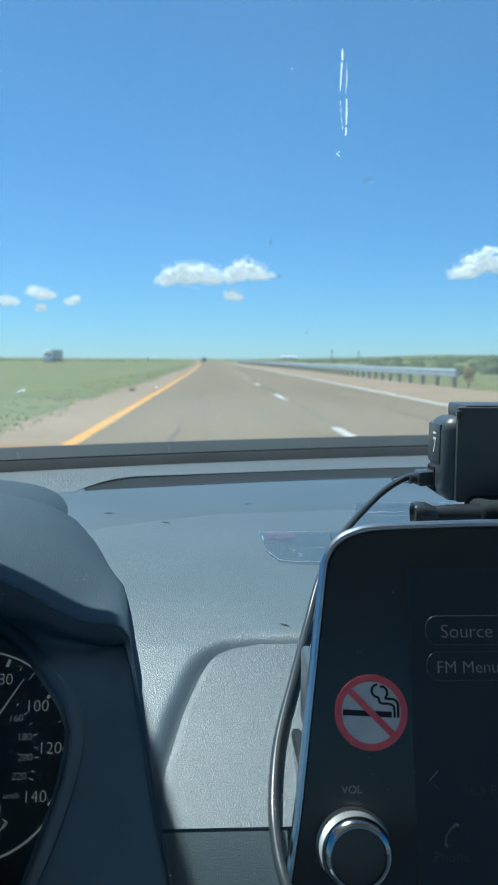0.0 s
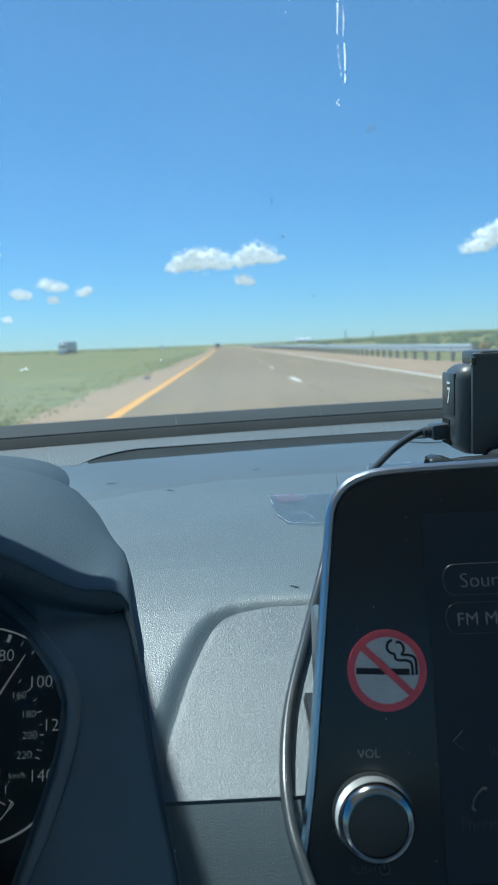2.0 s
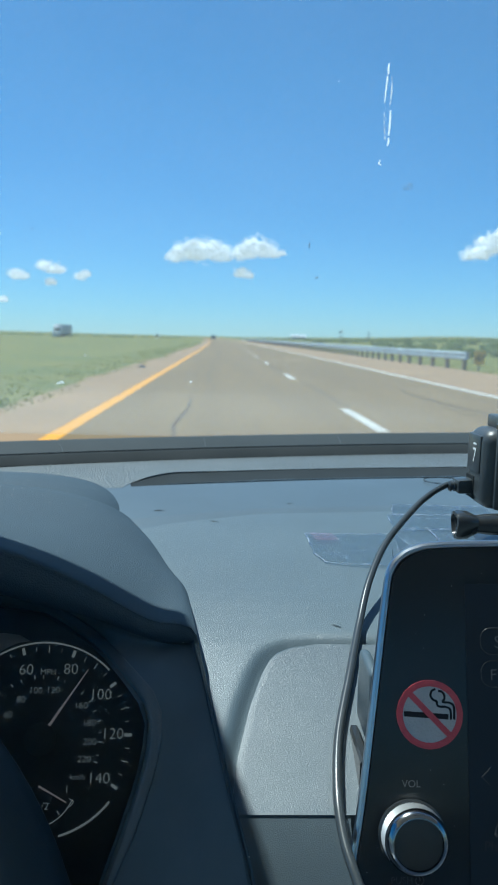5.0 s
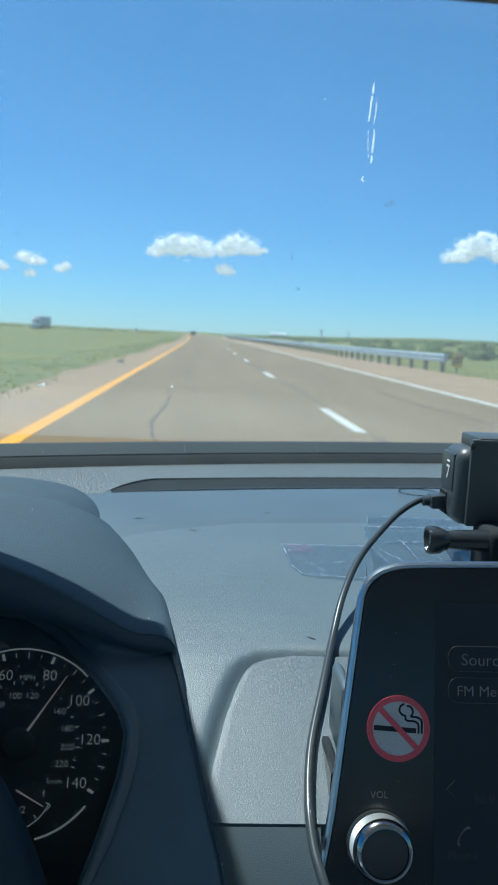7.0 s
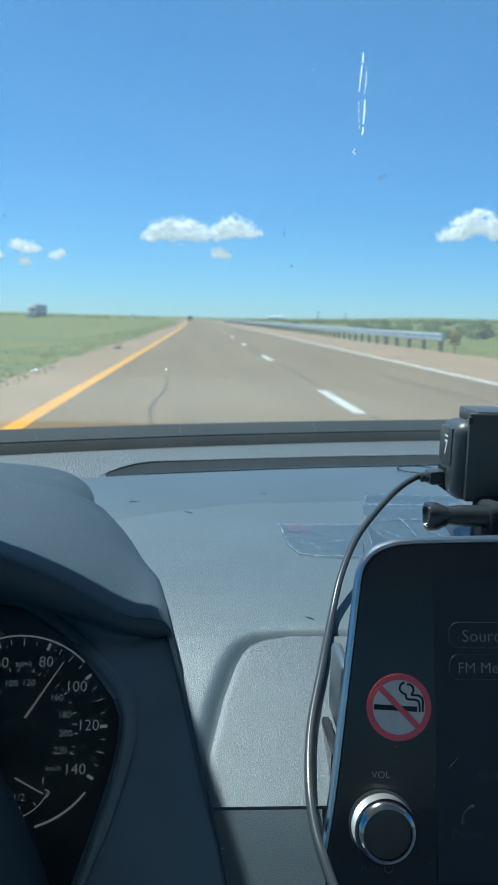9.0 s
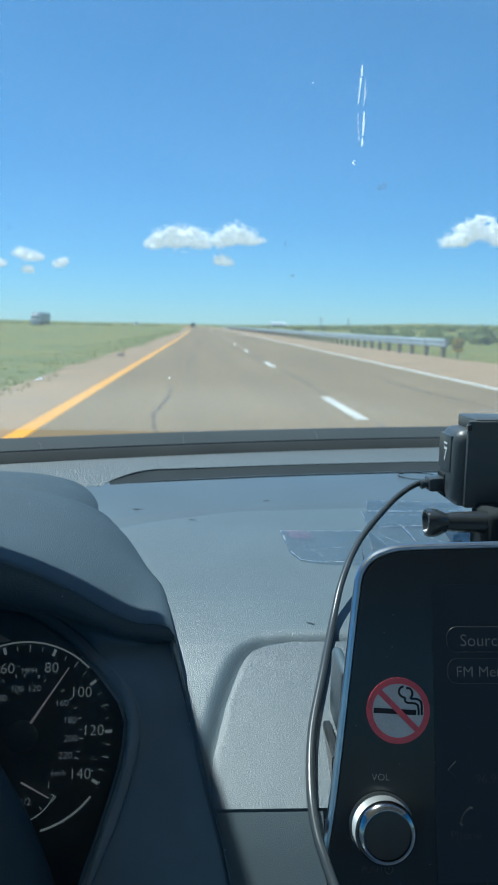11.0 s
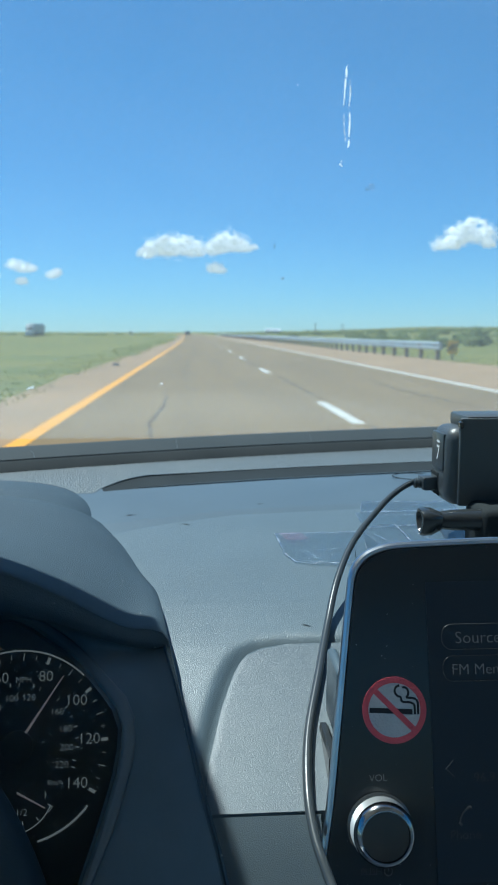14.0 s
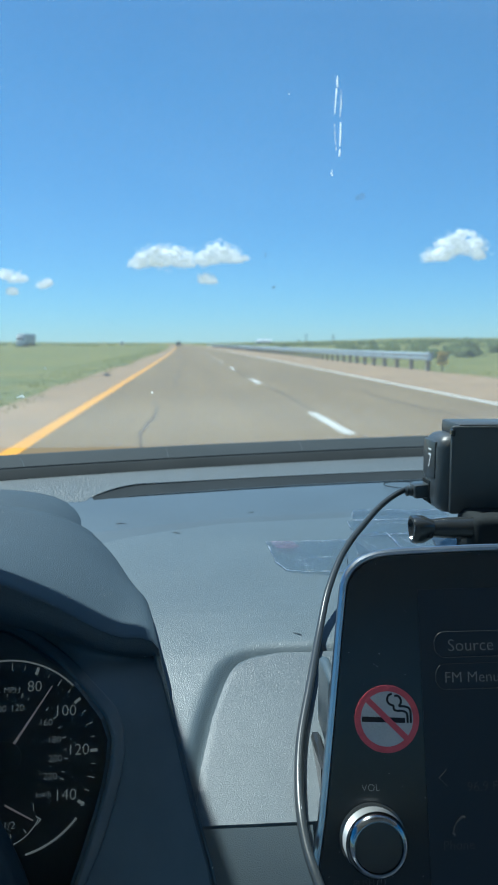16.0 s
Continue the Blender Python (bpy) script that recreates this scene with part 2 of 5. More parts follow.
M = dict(
    dash=grained("dash_vinyl", (0.083, 0.113, 0.132), 0.43, 1800.0, 0.55, 0.0002, 0.55, None, 0.38),
    coarse=grained("rear_pad_vinyl", (0.082, 0.098, 0.102), 0.45, 560.0, 1.0, 0.0010, 0.5),
    slot=surface("slot_plastic", (0.026, 0.032, 0.036), None, 0.8, 30, 1500, 0.2, 0.0003, 0, 0.08),
    dash_band=grained("dash_band_vinyl", (0.072, 0.100, 0.122), 0.42, 1300.0, 0.25, 0.00015, 0.5),
    panel=grained("panel_vinyl", (0.058, 0.082, 0.099), 0.43, 2500.0, 0.50, 0.0002, 0.55, None, 0.38),
    # Same plastic as the switch panel; base lightened to offset shading on its slope.
    lower=grained("lower_panel_lit_vinyl", (0.088, 0.114, 0.130), 0.45, 2600.0, 0.45, 0.0002, 0.45),
    hood=grained("hood_vinyl", (0.042, 0.062, 0.079), 0.60, 1200.0, 0.6, 0.0003, 0.25, (0.10, 330.0, (0.5, 0.5, 0.47))),
    funnel=surface("funnel_plastic", (0.082, 0.110, 0.132), None, 0.75, 30, 1500, 0.2, 0.0003, 0, 0.2),
    trim=surface("bezel_trim", (0.082, 0.104, 0.122), None, 0.62, 30, 1500, 0.1, 0.0002),
    silver_trim=surface("cluster_silver", (0.34, 0.36, 0.38), (0.28, 0.30, 0.32), 0.4, 60, 1500, 0.05, 0.0001, 0.2),
    rubber=surface("rubber", (0.018, 0.022, 0.024), (0.026, 0.030, 0.032), 0.8, 20, 900, 0.3, 0.0004, 0, 0.08),
    frit=surface("cowl_plastic", (0.030, 0.039, 0.044), (0.042, 0.051, 0.056), 0.7, 9, 700, 0.3, 0.0004, 0, 0.15),
    dial=surface("dial_face", (0.105, 0.140, 0.165), None, 0.6, 40, 1500, 0.05, 0.0001, 0, 0.15),
    print=glowing("dial_print", (0.64, 0.68, 0.70), 0.056, 0.15),
    dimprint=glowing("dial_print_dim", (0.52, 0.57, 0.62), 0.062, 0.12),
    # Needle colour with an added glow, so the needles read on the dark dial.
    needle=glowing("needle_glow", (0.66, 0.58, 0.60), 0.045, 0.6),
    piano=surface("gloss_black", (0.026, 0.029, 0.031), None, 0.20, 12, 900, 0.0, 0, 0, 0.32, (0.065, 600.0, (0.5, 0.5, 0.5))),
    display=glowing("display_glow", (0.28, 0.42, 0.62), 0.0022, 0.034),
    screentext=glowing("display_text", (0.75, 0.80, 0.88), 0.019, 0.08),
    # Painted VOL mark, given a faint glow of its own so it stands out.
    glow_print=glowing("glow_print", (0.80, 0.83, 0.86), 0.026, 0.12),
    screendim=glowing("display_text_dim", (0.5, 0.55, 0.62), 0.0065, 0.04),
    chrome=surface("satin_chrome", (0.42, 0.46, 0.52), (0.36, 0.40, 0.46), 0.28, 60, 1800, 0.05, 0.0001, 1.0),
    knurl=surface("knurled_metal", (0.50, 0.52, 0.53), (0.40, 0.42, 0.43), 0.40, 80, 2400, 0.2, 0.0002, 0.6),
    knobrim=surface("dark_chrome", (0.30, 0.315, 0.335), (0.25, 0.26, 0.28), 0.16, 60, 1800, 0.03, 0.0001, 1.0),
    knobface=surface("knob_face", (0.050, 0.044, 0.038), (0.035, 0.032, 0.03), 0.34, 60, 2000, 0.05, 0.0001, 0.3),
    white=surface("sticker_white", (0.46, 0.46, 0.47), (0.40, 0.40, 0.41), 0.42, 120, 850, 0.8, 0.0006),
    red=surface("sticker_red", (0.56, 0.075, 0.10), (0.48, 0.06, 0.08), 0.40, 120, 850, 0.7, 0.0006),
    ink=surface("sticker_ink", (0.030, 0.030, 0.034), None, 0.9, 100, 1500, 0.1, 0.0001, 0, 0.1),
    camera_body=surface("camera_rubber", (0.044, 0.051, 0.055), (0.052, 0.059, 0.063), 0.38, 40, 1600, 0.4, 0.0003),
    camera_door=surface("camera_door", (0.042, 0.048, 0.052), None, 0.35, 40, 1600, 0.2, 0.0002),
    glossmetal=surface("dark_gloss_plastic", (0.028, 0.032, 0.035), None, 0.18, 50, 1500, 0.05, 0.0001, 0.0, 0.6),
    cable=surface("cable_sheath", (0.030, 0.037, 0.042), (0.038, 0.046, 0.052), 0.30, 40, 1200, 0.15, 0.0002),
    mark=surface("camera_print", (0.75, 0.75, 0.75), None, 0.5, 50, 900, 0.0, 0),
    wheel=grained("rim_leather", (0.016, 0.028, 0.037), 0.6, 1300.0, 0.3, 0.0002, 0.3),
    # Unseen cabin surfaces, kept pale so they throw fill light onto the dash.
    liner=surface("headliner_cloth", (0.80, 0.79, 0.77), (0.74, 0.73, 0.71), 0.9, 6, 900, 0.4, 0.0006),
    cabin=surface("cabin_bounce", (0.66, 0.70, 0.73), (0.60, 0.64, 0.67), 0.7, 5, 700, 0.3, 0.0005),
    glass=clear("windshield_glass", (0.97, 0.985, 0.99), 0.015, 0.012, ((0.75, 0.82, 0.86), 0.086, 3.0, 0.064)),
    lens=clear("cluster_lens", (0.97, 0.98, 0.985), 0.03, 0.002, None, 0.0, 0.10),
    rear_glass=clear("rear_glass", (0.94, 0.96, 0.96), 0.02, 0.01),
    tape=clear("clear_tape", (0.89, 0.925, 0.95), 0.14, 0.055, ((0.66, 0.72, 0.77), 0.07, 1900.0), 620.0, 0.12),
    residue=clear("pink_residue", (0.98, 0.9, 0.93), 0.3, 0.0, ((0.70, 0.45, 0.56), 0.22, 420.0)),
    tape_edge=clear("tape_edge", (0.85, 0.9, 1.0), 0.2, 0.12, ((0.75, 0.8, 0.85), 0.65, 200.0)),
    drip=milky("dried_drip", (0.94, 0.96, 0.98), 0.1),
    drip_thin=clear("drip_film", (0.97, 0.98, 1.0), 0.1, 0.05, ((0.85, 0.9, 0.95), 0.8, 260.0)),
    bug=clear("bug_stain", (0.90, 0.91, 0.92), 0.3, 0.0, ((0.15, 0.17, 0.19), 0.75, 300.0, 0.45)),
    speck=surface("dirt_speck", (0.060, 0.074, 0.084), None, 0.9, 150, 900, 0.3, 0.0005, 0, 0.05),
    film=clear("bug_film", (0.97, 0.97, 0.975), 0.3, 0.01, ((0.22, 0.26, 0.28), 0.17, 120.0)),
    asphalt=worn_asphalt((0.184, 0.128, 0.064), (0.128, 0.090, 0.047)),
    gravel=surface("gravel", (0.27, 0.173, 0.090), (0.19, 0.127, 0.068), 0.95, 0.5, 26, 0.6, 0.01),
    tar=surface("tar_seal", (0.082, 0.068, 0.052), (0.115, 0.093, 0.066), 0.95, 3, 60, 0.3, 0.003, 0, 0.1),
    yellow=surface("yellow_paint", (0.60, 0.265, 0.0), (0.52, 0.225, 0.004), 0.7, 1.2, 45, 0.3, 0.002),
    paint=surface("white_paint", (0.48, 0.46, 0.41), (0.36, 0.345, 0.305), 0.7, 1.2, 45, 0.3, 0.002),
    grass=surface("grass_ground", (0.054, 0.080, 0.006), (0.165, 0.140, 0.022), 0.95, 0.19, 2.2, 0.6, 0.05),
    leaf=foliage("bush_leaf", (0.20, 0.26, 0.11), (0.38, 0.40, 0.20), 0.8),
    bark=surface("bark", (0.12, 0.09, 0.065), (0.08, 0.06, 0.045), 0.9, 6, 60, 0.5, 0.01),
    galv=surface("galvanised_steel", (0.38, 0.45, 0.48), (0.32, 0.38, 0.41), 0.6, 1.5, 60, 0.2, 0.001, 0.15),
    post=surface("post_wood", (0.19, 0.15, 0.115), (0.25, 0.20, 0.15), 0.9, 5, 80, 0.4, 0.003),
    sign=surface("sign_yellow", (0.90, 0.50, 0.04), (0.80, 0.44, 0.06), 0.5, 3, 60, 0.1, 0.001),
    blades=foliage("grass_blade", (0.20, 0.235, 0.035), (0.40, 0.34, 0.11)),
    cloud=cloud_matter(),
    truck_white=surface("truck_white", (0.75, 0.76, 0.76), (0.65, 0.66, 0.66), 0.35, 0.8, 20, 0.0, 0),
    truck_grey=surface("truck_grey", (0.46, 0.49, 0.52), (0.39, 0.42, 0.45), 0.5, 0.5, 20, 0.0, 0),
    dark_glass=surface("dark_glass", (0.02, 0.025, 0.03), None, 0.08, 3, 20, 0.0, 0),
    tyre=surface("tyre", (0.02, 0.02, 0.02), (0.03, 0.03, 0.03), 0.8, 5, 60, 0.2, 0.003),
    car_dark=surface("car_paint_dark", (0.04, 0.045, 0.055), None, 0.25, 2, 20, 0.0, 0, 0, 0.5, None, None, 0.5),
)

# ---- mesh helpers ----
ORIGIN = {}


def thing(name, at, label, category, group="", kind=""):
    ob = new(name)
    ob.location = at
    ob.empty_display_size = 0.02
    ORIGIN[ob.name] = Vector(at)
    return tagged(ob, label, category, group, kind)


def mesh_of(bm, name, material, smooth=None):
    me = bpy.data.meshes.new(name)
    bmesh.ops.recalc_face_normals(bm, faces=bm.faces[:])
    if smooth is not None:
        for f in bm.faces:
            f.smooth = True
        for e in bm.edges:
            if len(e.link_faces) == 2 and e.calc_face_angle(0.0) > radians(smooth):
                e.smooth = False
    bm.to_mesh(me)
    bm.free()
    me.materials.append(M[material])
    return me


def part(name, bm, material, parent, label="", smooth=35):
    """One mesh object under a thing or a part; bm is in world coordinates."""
    o = ORIGIN[parent.name]
    bmesh.ops.translate(bm, verts=bm.verts[:], vec=-o)
    ob = new(name, mesh_of(bm, name, material, smooth))
    ob.parent = parent
    ORIGIN[ob.name] = o
    return tagged(ob, label)


def solid(name, bm, material, label, category, group="", kind="", smooth=35, at=None):
    """A thing that is one mesh; bm is in world coordinates."""
    at = Vector(at) if at is not None else sum((v.co for v in bm.verts), Vector()) / max(1, len(bm.verts))
    bmesh.ops.translate(bm, verts=bm.verts[:], vec=-at)
    ob = new(name, mesh_of(bm, name, material, smooth))
    ob.location = at
    ORIGIN[ob.name] = at
    return tagged(ob, label, category, group, kind)


def box(lo, hi, bevel=0.0, seg=2, bm=None, m=None):
    bm = bm or bmesh.new()
    got = bmesh.ops.create_cube(bm, size=1.0)["verts"]
    lo, hi = Vector(lo), Vector(hi)
    for v in got:
        v.co = Vector([lo[i] + (hi[i] - lo[i]) * (v.co[i] + 0.5) for i in range(3)])
    if bevel:
        edges = list({e for v in got for e in v.link_edges})
        got = [v for v in bmesh.ops.bevel(bm, geom=edges, offset=bevel, segments=seg, affect="EDGES", profile=0.5)["verts"]] + [v for v in got if v.is_valid]
    if m is not None:
        bmesh.ops.transform(bm, matrix=m, verts=list({v for v in got if v.is_valid}))
    return bm


def lofted(rings, closed_ring=False, caps=False, bm=None):
    """Quads between successive rings of equal length."""
    bm = bm or bmesh.new()
    vs = [[bm.verts.new(p) for p in r] for r in rings]
    n = len(rings[0])
    for a, b in zip(vs, vs[1:]):
        for i in range(n if closed_ring else n - 1):
            j = (i + 1) % n
            bm.faces.new((a[i], a[j], b[j], b[i]))
    if caps:
        bm.faces.new(vs[0])
        bm.faces.new(vs[-1])
    return bm


def smoothed(points, steps=6, closed=False):
    """Catmull-Rom points through the given ones."""
    p = [Vector(q) for q in points]
    n = len(p)
    out = []
    for i in range(n if closed else n - 1):
        a, b, c, d = (p[(i + k) % n] if closed else p[max(0, min(n - 1, i + k))] for k in (-1, 0, 1, 2))
        for s in range(steps):
            t = s / steps
            out.append(0.5 * (2 * b + (c - a) * t + (2 * a - 5 * b + 4 * c - d) * t * t + (3 * b - a - 3 * c + d) * t ** 3))
    if not closed:
        out.append(p[-1])
    return out


def tube(points, radius, sides=10, closed=False, bm=None, flat=1.0, up=(0, 0, 1)):
    """A tube along points; radius is a number or one for each point."""
    pts = [Vector(p) for p in points]
    n = len(pts)
    rings = []
    up = Vector(up)
    for i, p in enumerate(pts):
        d = (pts[(i + 1) % n] - pts[i - 1]) if closed else (pts[min(i + 1, n - 1)] - pts[max(i - 1, 0)])
        d.normalize()
        s = d.cross(up)
        if s.length < 0.05:
            s = d.cross(Vector((0, 1, 0)))
        s.normalize()
        u = s.cross(d)
        r = radius[i] if isinstance(radius, (list, tuple)) else radius
        rings.append([p + (s * math.cos(2 * math.pi * k / sides) + u * flat * math.sin(2 * math.pi * k / sides)) * r for k in range(sides)])
    if closed:
        rings.append(rings[0])
        bm = lofted(rings, True, False, bm)
        bmesh.ops.remove_doubles(bm, verts=bm.verts[:], dist=1e-7)
        return bm
    return lofted(rings, True, True, bm)


def lathe(profile, m, sides=48, bm=None):
    """Turns (radius, height) pairs round the z axis of the pose m."""
    rings = [[m @ Vector((r * math.cos(2 * math.pi * k / sides), r * math.sin(2 * math.pi * k / sides), h)) for k in range(sides)] for r, h in profile]
    return lofted(rings, True, True, bm)


def prism(outline, m, low, high, bevel=0.0, bm=None):
    """A plate with the outline (u, v) in the pose m's xy plane, from low to high along its z."""
    bm = bm or bmesh.new()
    a = [bm.verts.new(m @ Vector((u, v, low))) for u, v in outline]
    b = [bm.verts.new(m @ Vector((u, v, high))) for u, v in outline]
    n = len(a)
    for i in range(n):
        bm.faces.new((a[i], a[(i + 1) % n], b[(i + 1) % n], b[i]))
    bm.faces.new(a)
    top = bm.faces.new(b)
    if bevel:
        bmesh.ops.bevel(bm, geom=list(top.edges), offset=bevel, segments=2, affect="EDGES", profile=0.5)
    return bm


def annulus(r0, r1, m, low, high, sides=64):
    rings = []
    for r, h in ((r0, low), (r1, low), (r1, high), (r0, high), (r0, low)):
        rings.append([m @ Vector((r * math.cos(2 * math.pi * k / sides), r * math.sin(2 * math.pi * k / sides), h)) for k in range(sides)])
    bm = lofted(rings, True)
    bmesh.ops.remove_doubles(bm, verts=bm.verts[:], dist=1e-7)
    return bm


def lettering(text, m, width=None, height=None, thick=0.0001, thin=-0.012):
    """Built-in font as a mesh in the pose m, its middle on the origin, fitted to a width or to a height."""
    cu = bpy.data.curves.new("t", "FONT")
    cu.body, cu.align_x, cu.align_y, cu.size, cu.resolution_u = text, "CENTER", "CENTER", 1.0, 3
    cu.offset = thin
    ob = new("t", cu)
    bpy.context.view_layer.update()
    me = bpy.data.meshes.new_from_object(ob.evaluated_get(bpy.context.evaluated_depsgraph_get()))
    bpy.data.objects.remove(ob)
    bpy.data.curves.remove(cu)
    bm = bmesh.new()
    bm.from_mesh(me)
    bpy.data.meshes.remove(me)
    xs, ys = [v.co.x for v in bm.verts], [v.co.y for v in bm.verts]
    s = width / (max(xs) - min(xs)) if width else height / (max(ys) - min(ys))
    mid = Vector(((max(xs) + min(xs)) / 2, (max(ys) + min(ys)) / 2, 0))
    for v in bm.verts:
        v.co = (v.co - mid) * s
    up = bmesh.ops.extrude_face_region(bm, geom=bm.faces[:])["geom"]
    bmesh.ops.translate(bm, verts=[g for g in up if isinstance(g, bmesh.types.BMVert)], vec=(0, 0, thick))
    bmesh.ops.transform(bm, matrix=m, verts=bm.verts[:])
    return bm


def lerp_table(table, v):
    """Smooth reading of a table of (key, value) pairs."""
    if v <= table[0][0]:
        return table[0][1]
    for (a, p), (b, q) in zip(table, table[1:]):
        if v <= b:
            return p + (q - p) * (v - a) / (b - a)
    return table[-1][1]

# ---- the road and the country, outside ----
GZ = 0.13            # road surface below the car's frame of reference


def bend(y):
    """Sideways drift of the road, a faint left-hand curve far ahead."""
    if y < 40:
        return 0.0
    return -0.00005 * (min(y, 320) - 40) ** 2 - 0.028 * max(0, y - 320)


def strip(x0, x1, y0, y1, z, step=4.0, thick=0.004):
    """A long flat band that follows the road, with its own thickness."""
    n = max(1, int((y1 - y0) / step))
    ys = [y0 + (y1 - y0) * i / n for i in range(n + 1)]
    rings = [[(x0 + bend(y), y, z - thick), (x0 + bend(y), y, z), (x1 + bend(y), y, z), (x1 + bend(y), y, z - thick)] for y in ys]
    return lofted(rings, True, True)


def far_height(x, y):
    """Rolling prairie: flat along the road, low rises further out, a longer rise on the right."""
    d = math.hypot(x, y)
    side = abs(x - bend(y) - 3)
    k = max(0.0, min(1.0, (side - 14) / 60))
    h = 0.0022 * d * noise.noise((x * 0.0016 + 3.1, y * 0.0016, 0.4)) + 0.9 * noise.noise((x * 0.011, y * 0.011, 2.0)) * min(1, d / 120)
    if x > 0:
        h += 0.0062 * max(0, d - 90) * min(1.0, max(0.0, (x / max(d, 1) - 0.05) * 4))
    far = max(0.0, min(1.0, (d - 500) / 900)) * 0.0006 * d
    return GZ - 0.015 + k * (h + 0.0) + far * min(1, k + 0.3)


bm = bmesh.new()
angles = 150
radii = [3.0 * (1.115 ** i) for i in range(68)]
radii = [r for r in radii if r < 4600]
rows_ = []
for r in radii:
    rows_.append([bm.verts.new((r * math.sin(2 * math.pi * k / angles), r * math.cos(2 * math.pi * k / angles),
                                far_height(r * math.sin(2 * math.pi * k / angles), r * math.cos(2 * math.pi * k / angles)))) for k in range(angles)])
for a, b in zip(rows_, rows_[1:]):
    for k in range(angles):
        bm.faces.new((a[k], a[(k + 1) % angles], b[(k + 1) % angles], b[k]))
bm.faces.new(rows_[0])
ground = solid("ground", bm, "grass", "green and straw-coloured prairie grass reaching the horizon", "ground", kind="structure", at=(0, 0, GZ))

rings = []
for y in [-40 + k for k in range(190)] + [150 + 10 * k for k in range(136)]:
    a = -3.25 + bend(y) + 0.30 * noise.noise((0.3, y * 0.16, 1.0)) + 0.14 * noise.noise((0.3, y * 0.7, 5.0))
    b = 9.9 + bend(y) + 0.45 * noise.noise((7.3, y * 0.13, 1.0)) + 0.16 * noise.noise((7.3, y * 0.6, 5.0))
    rings.append([(a, y, GZ - 0.010), (a, y, GZ - 0.006), (b, y, GZ - 0.006), (b, y, GZ - 0.010)])
shoulder = solid("gravel_shoulder", lofted(rings, True, True), "gravel", "reddish tan gravel shoulders beside the asphalt", "shoulder", kind="structure", at=(0, 0, GZ))
road = solid("road", strip(-1.89, 5.80, -40, 1500, GZ, 6.0), "asphalt", "worn grey-brown asphalt of a straight two-lane carriageway", "road", kind="structure", at=(0, 0, GZ))
part("edge_line", strip(-1.88, -1.69, -40, 900, GZ + 0.004), "yellow", road, "solid yellow edge line")
part("edge_line", strip(5.56, 5.76, -40, 900, GZ + 0.004), "paint", road, "solid white edge line, worn")
for k in range(-3, 34):
    y0 = 9.5 + 12.2 * k
    part("lane_dash", strip(1.89, 2.05, y0, y0 + 3.1, GZ + 0.004, 1.5), "paint", road)


def wander(x, y0, y1, amp, width, seed):
    """A tar-sealed crack: a thin wavering band along the road."""
    r = random.Random(seed)
    n = int((y1 - y0) / 0.2) + 3
    rings = []
    for i in range(n):
        y = y0 + (y1 - y0) * i / (n - 1)
        dx = amp * (4.0 * noise.noise((seed * 5.3, y * 0.22, 0.0)) + 1.2 * noise.noise((seed * 5.3, y * 0.9, 4.0)))
        w = width * (0.25 + 0.75 * math.sin(math.pi * i / (n - 1))) * (1 + 0.25 * noise.noise((seed, y * 2.0, 8.0)))
        xa, xb = x + dx - w / 2 + bend(y), x + dx + w / 2 + bend(y)
        rings.append([(xa, y, GZ), (xa, y, GZ + 0.003), (xb, y, GZ + 0.003), (xb, y, GZ)])
    return lofted(rings, True, True)


for k, (x, y0, y1, amp, w) in enumerate(((-0.55, 7.0, 15.5, 0.08, 0.06), (-0.35, 19.0, 33.0, 0.03, 0.07), (2.12, 12.9, 21.0, 0.03, 0.07),
                                         (1.98, 25.2, 33.0, 0.03, 0.07), (4.1, 11.0, 19.0, 0.08, 0.07), (3.7, 20.0, 38.0, 0.06, 0.07),
                                         (2.05, 7.2, 9.4, 0.03, 0.07), (-0.2, 40.0, 70.0, 0.05, 0.08))):
    part("sealed_crack", wander(x, y0, y1, amp, w, k), "tar", road)

def leaf_clump(centre, size, count, r, vs, fs):
    """Small leaves scattered in an uneven crown; two triangles for each."""
    for _ in range(count):
        d = Vector((r.gauss(0, 1), r.gauss(0, 1), r.gauss(0, 1)))
        d.normalize()
        p = Vector(centre) + Vector((d.x * size[0], d.y * size[1], d.z * size[2])) * r.uniform(0.35, 1.0)
        s = r.uniform(0.09, 0.20)
        a = Vector((r.uniform(-1, 1), r.uniform(-1, 1), r.uniform(-1, 1))).normalized()
        b = a.cross(Vector((r.uniform(-1, 1), r.uniform(-1, 1), r.uniform(-1, 1)))).normalized()
        i = len(vs)
        vs += [p - a * s, p + b * s * 0.5, p + a * s, p - b * s * 0.5]
        fs.append((i, i + 1, i + 2, i + 3))


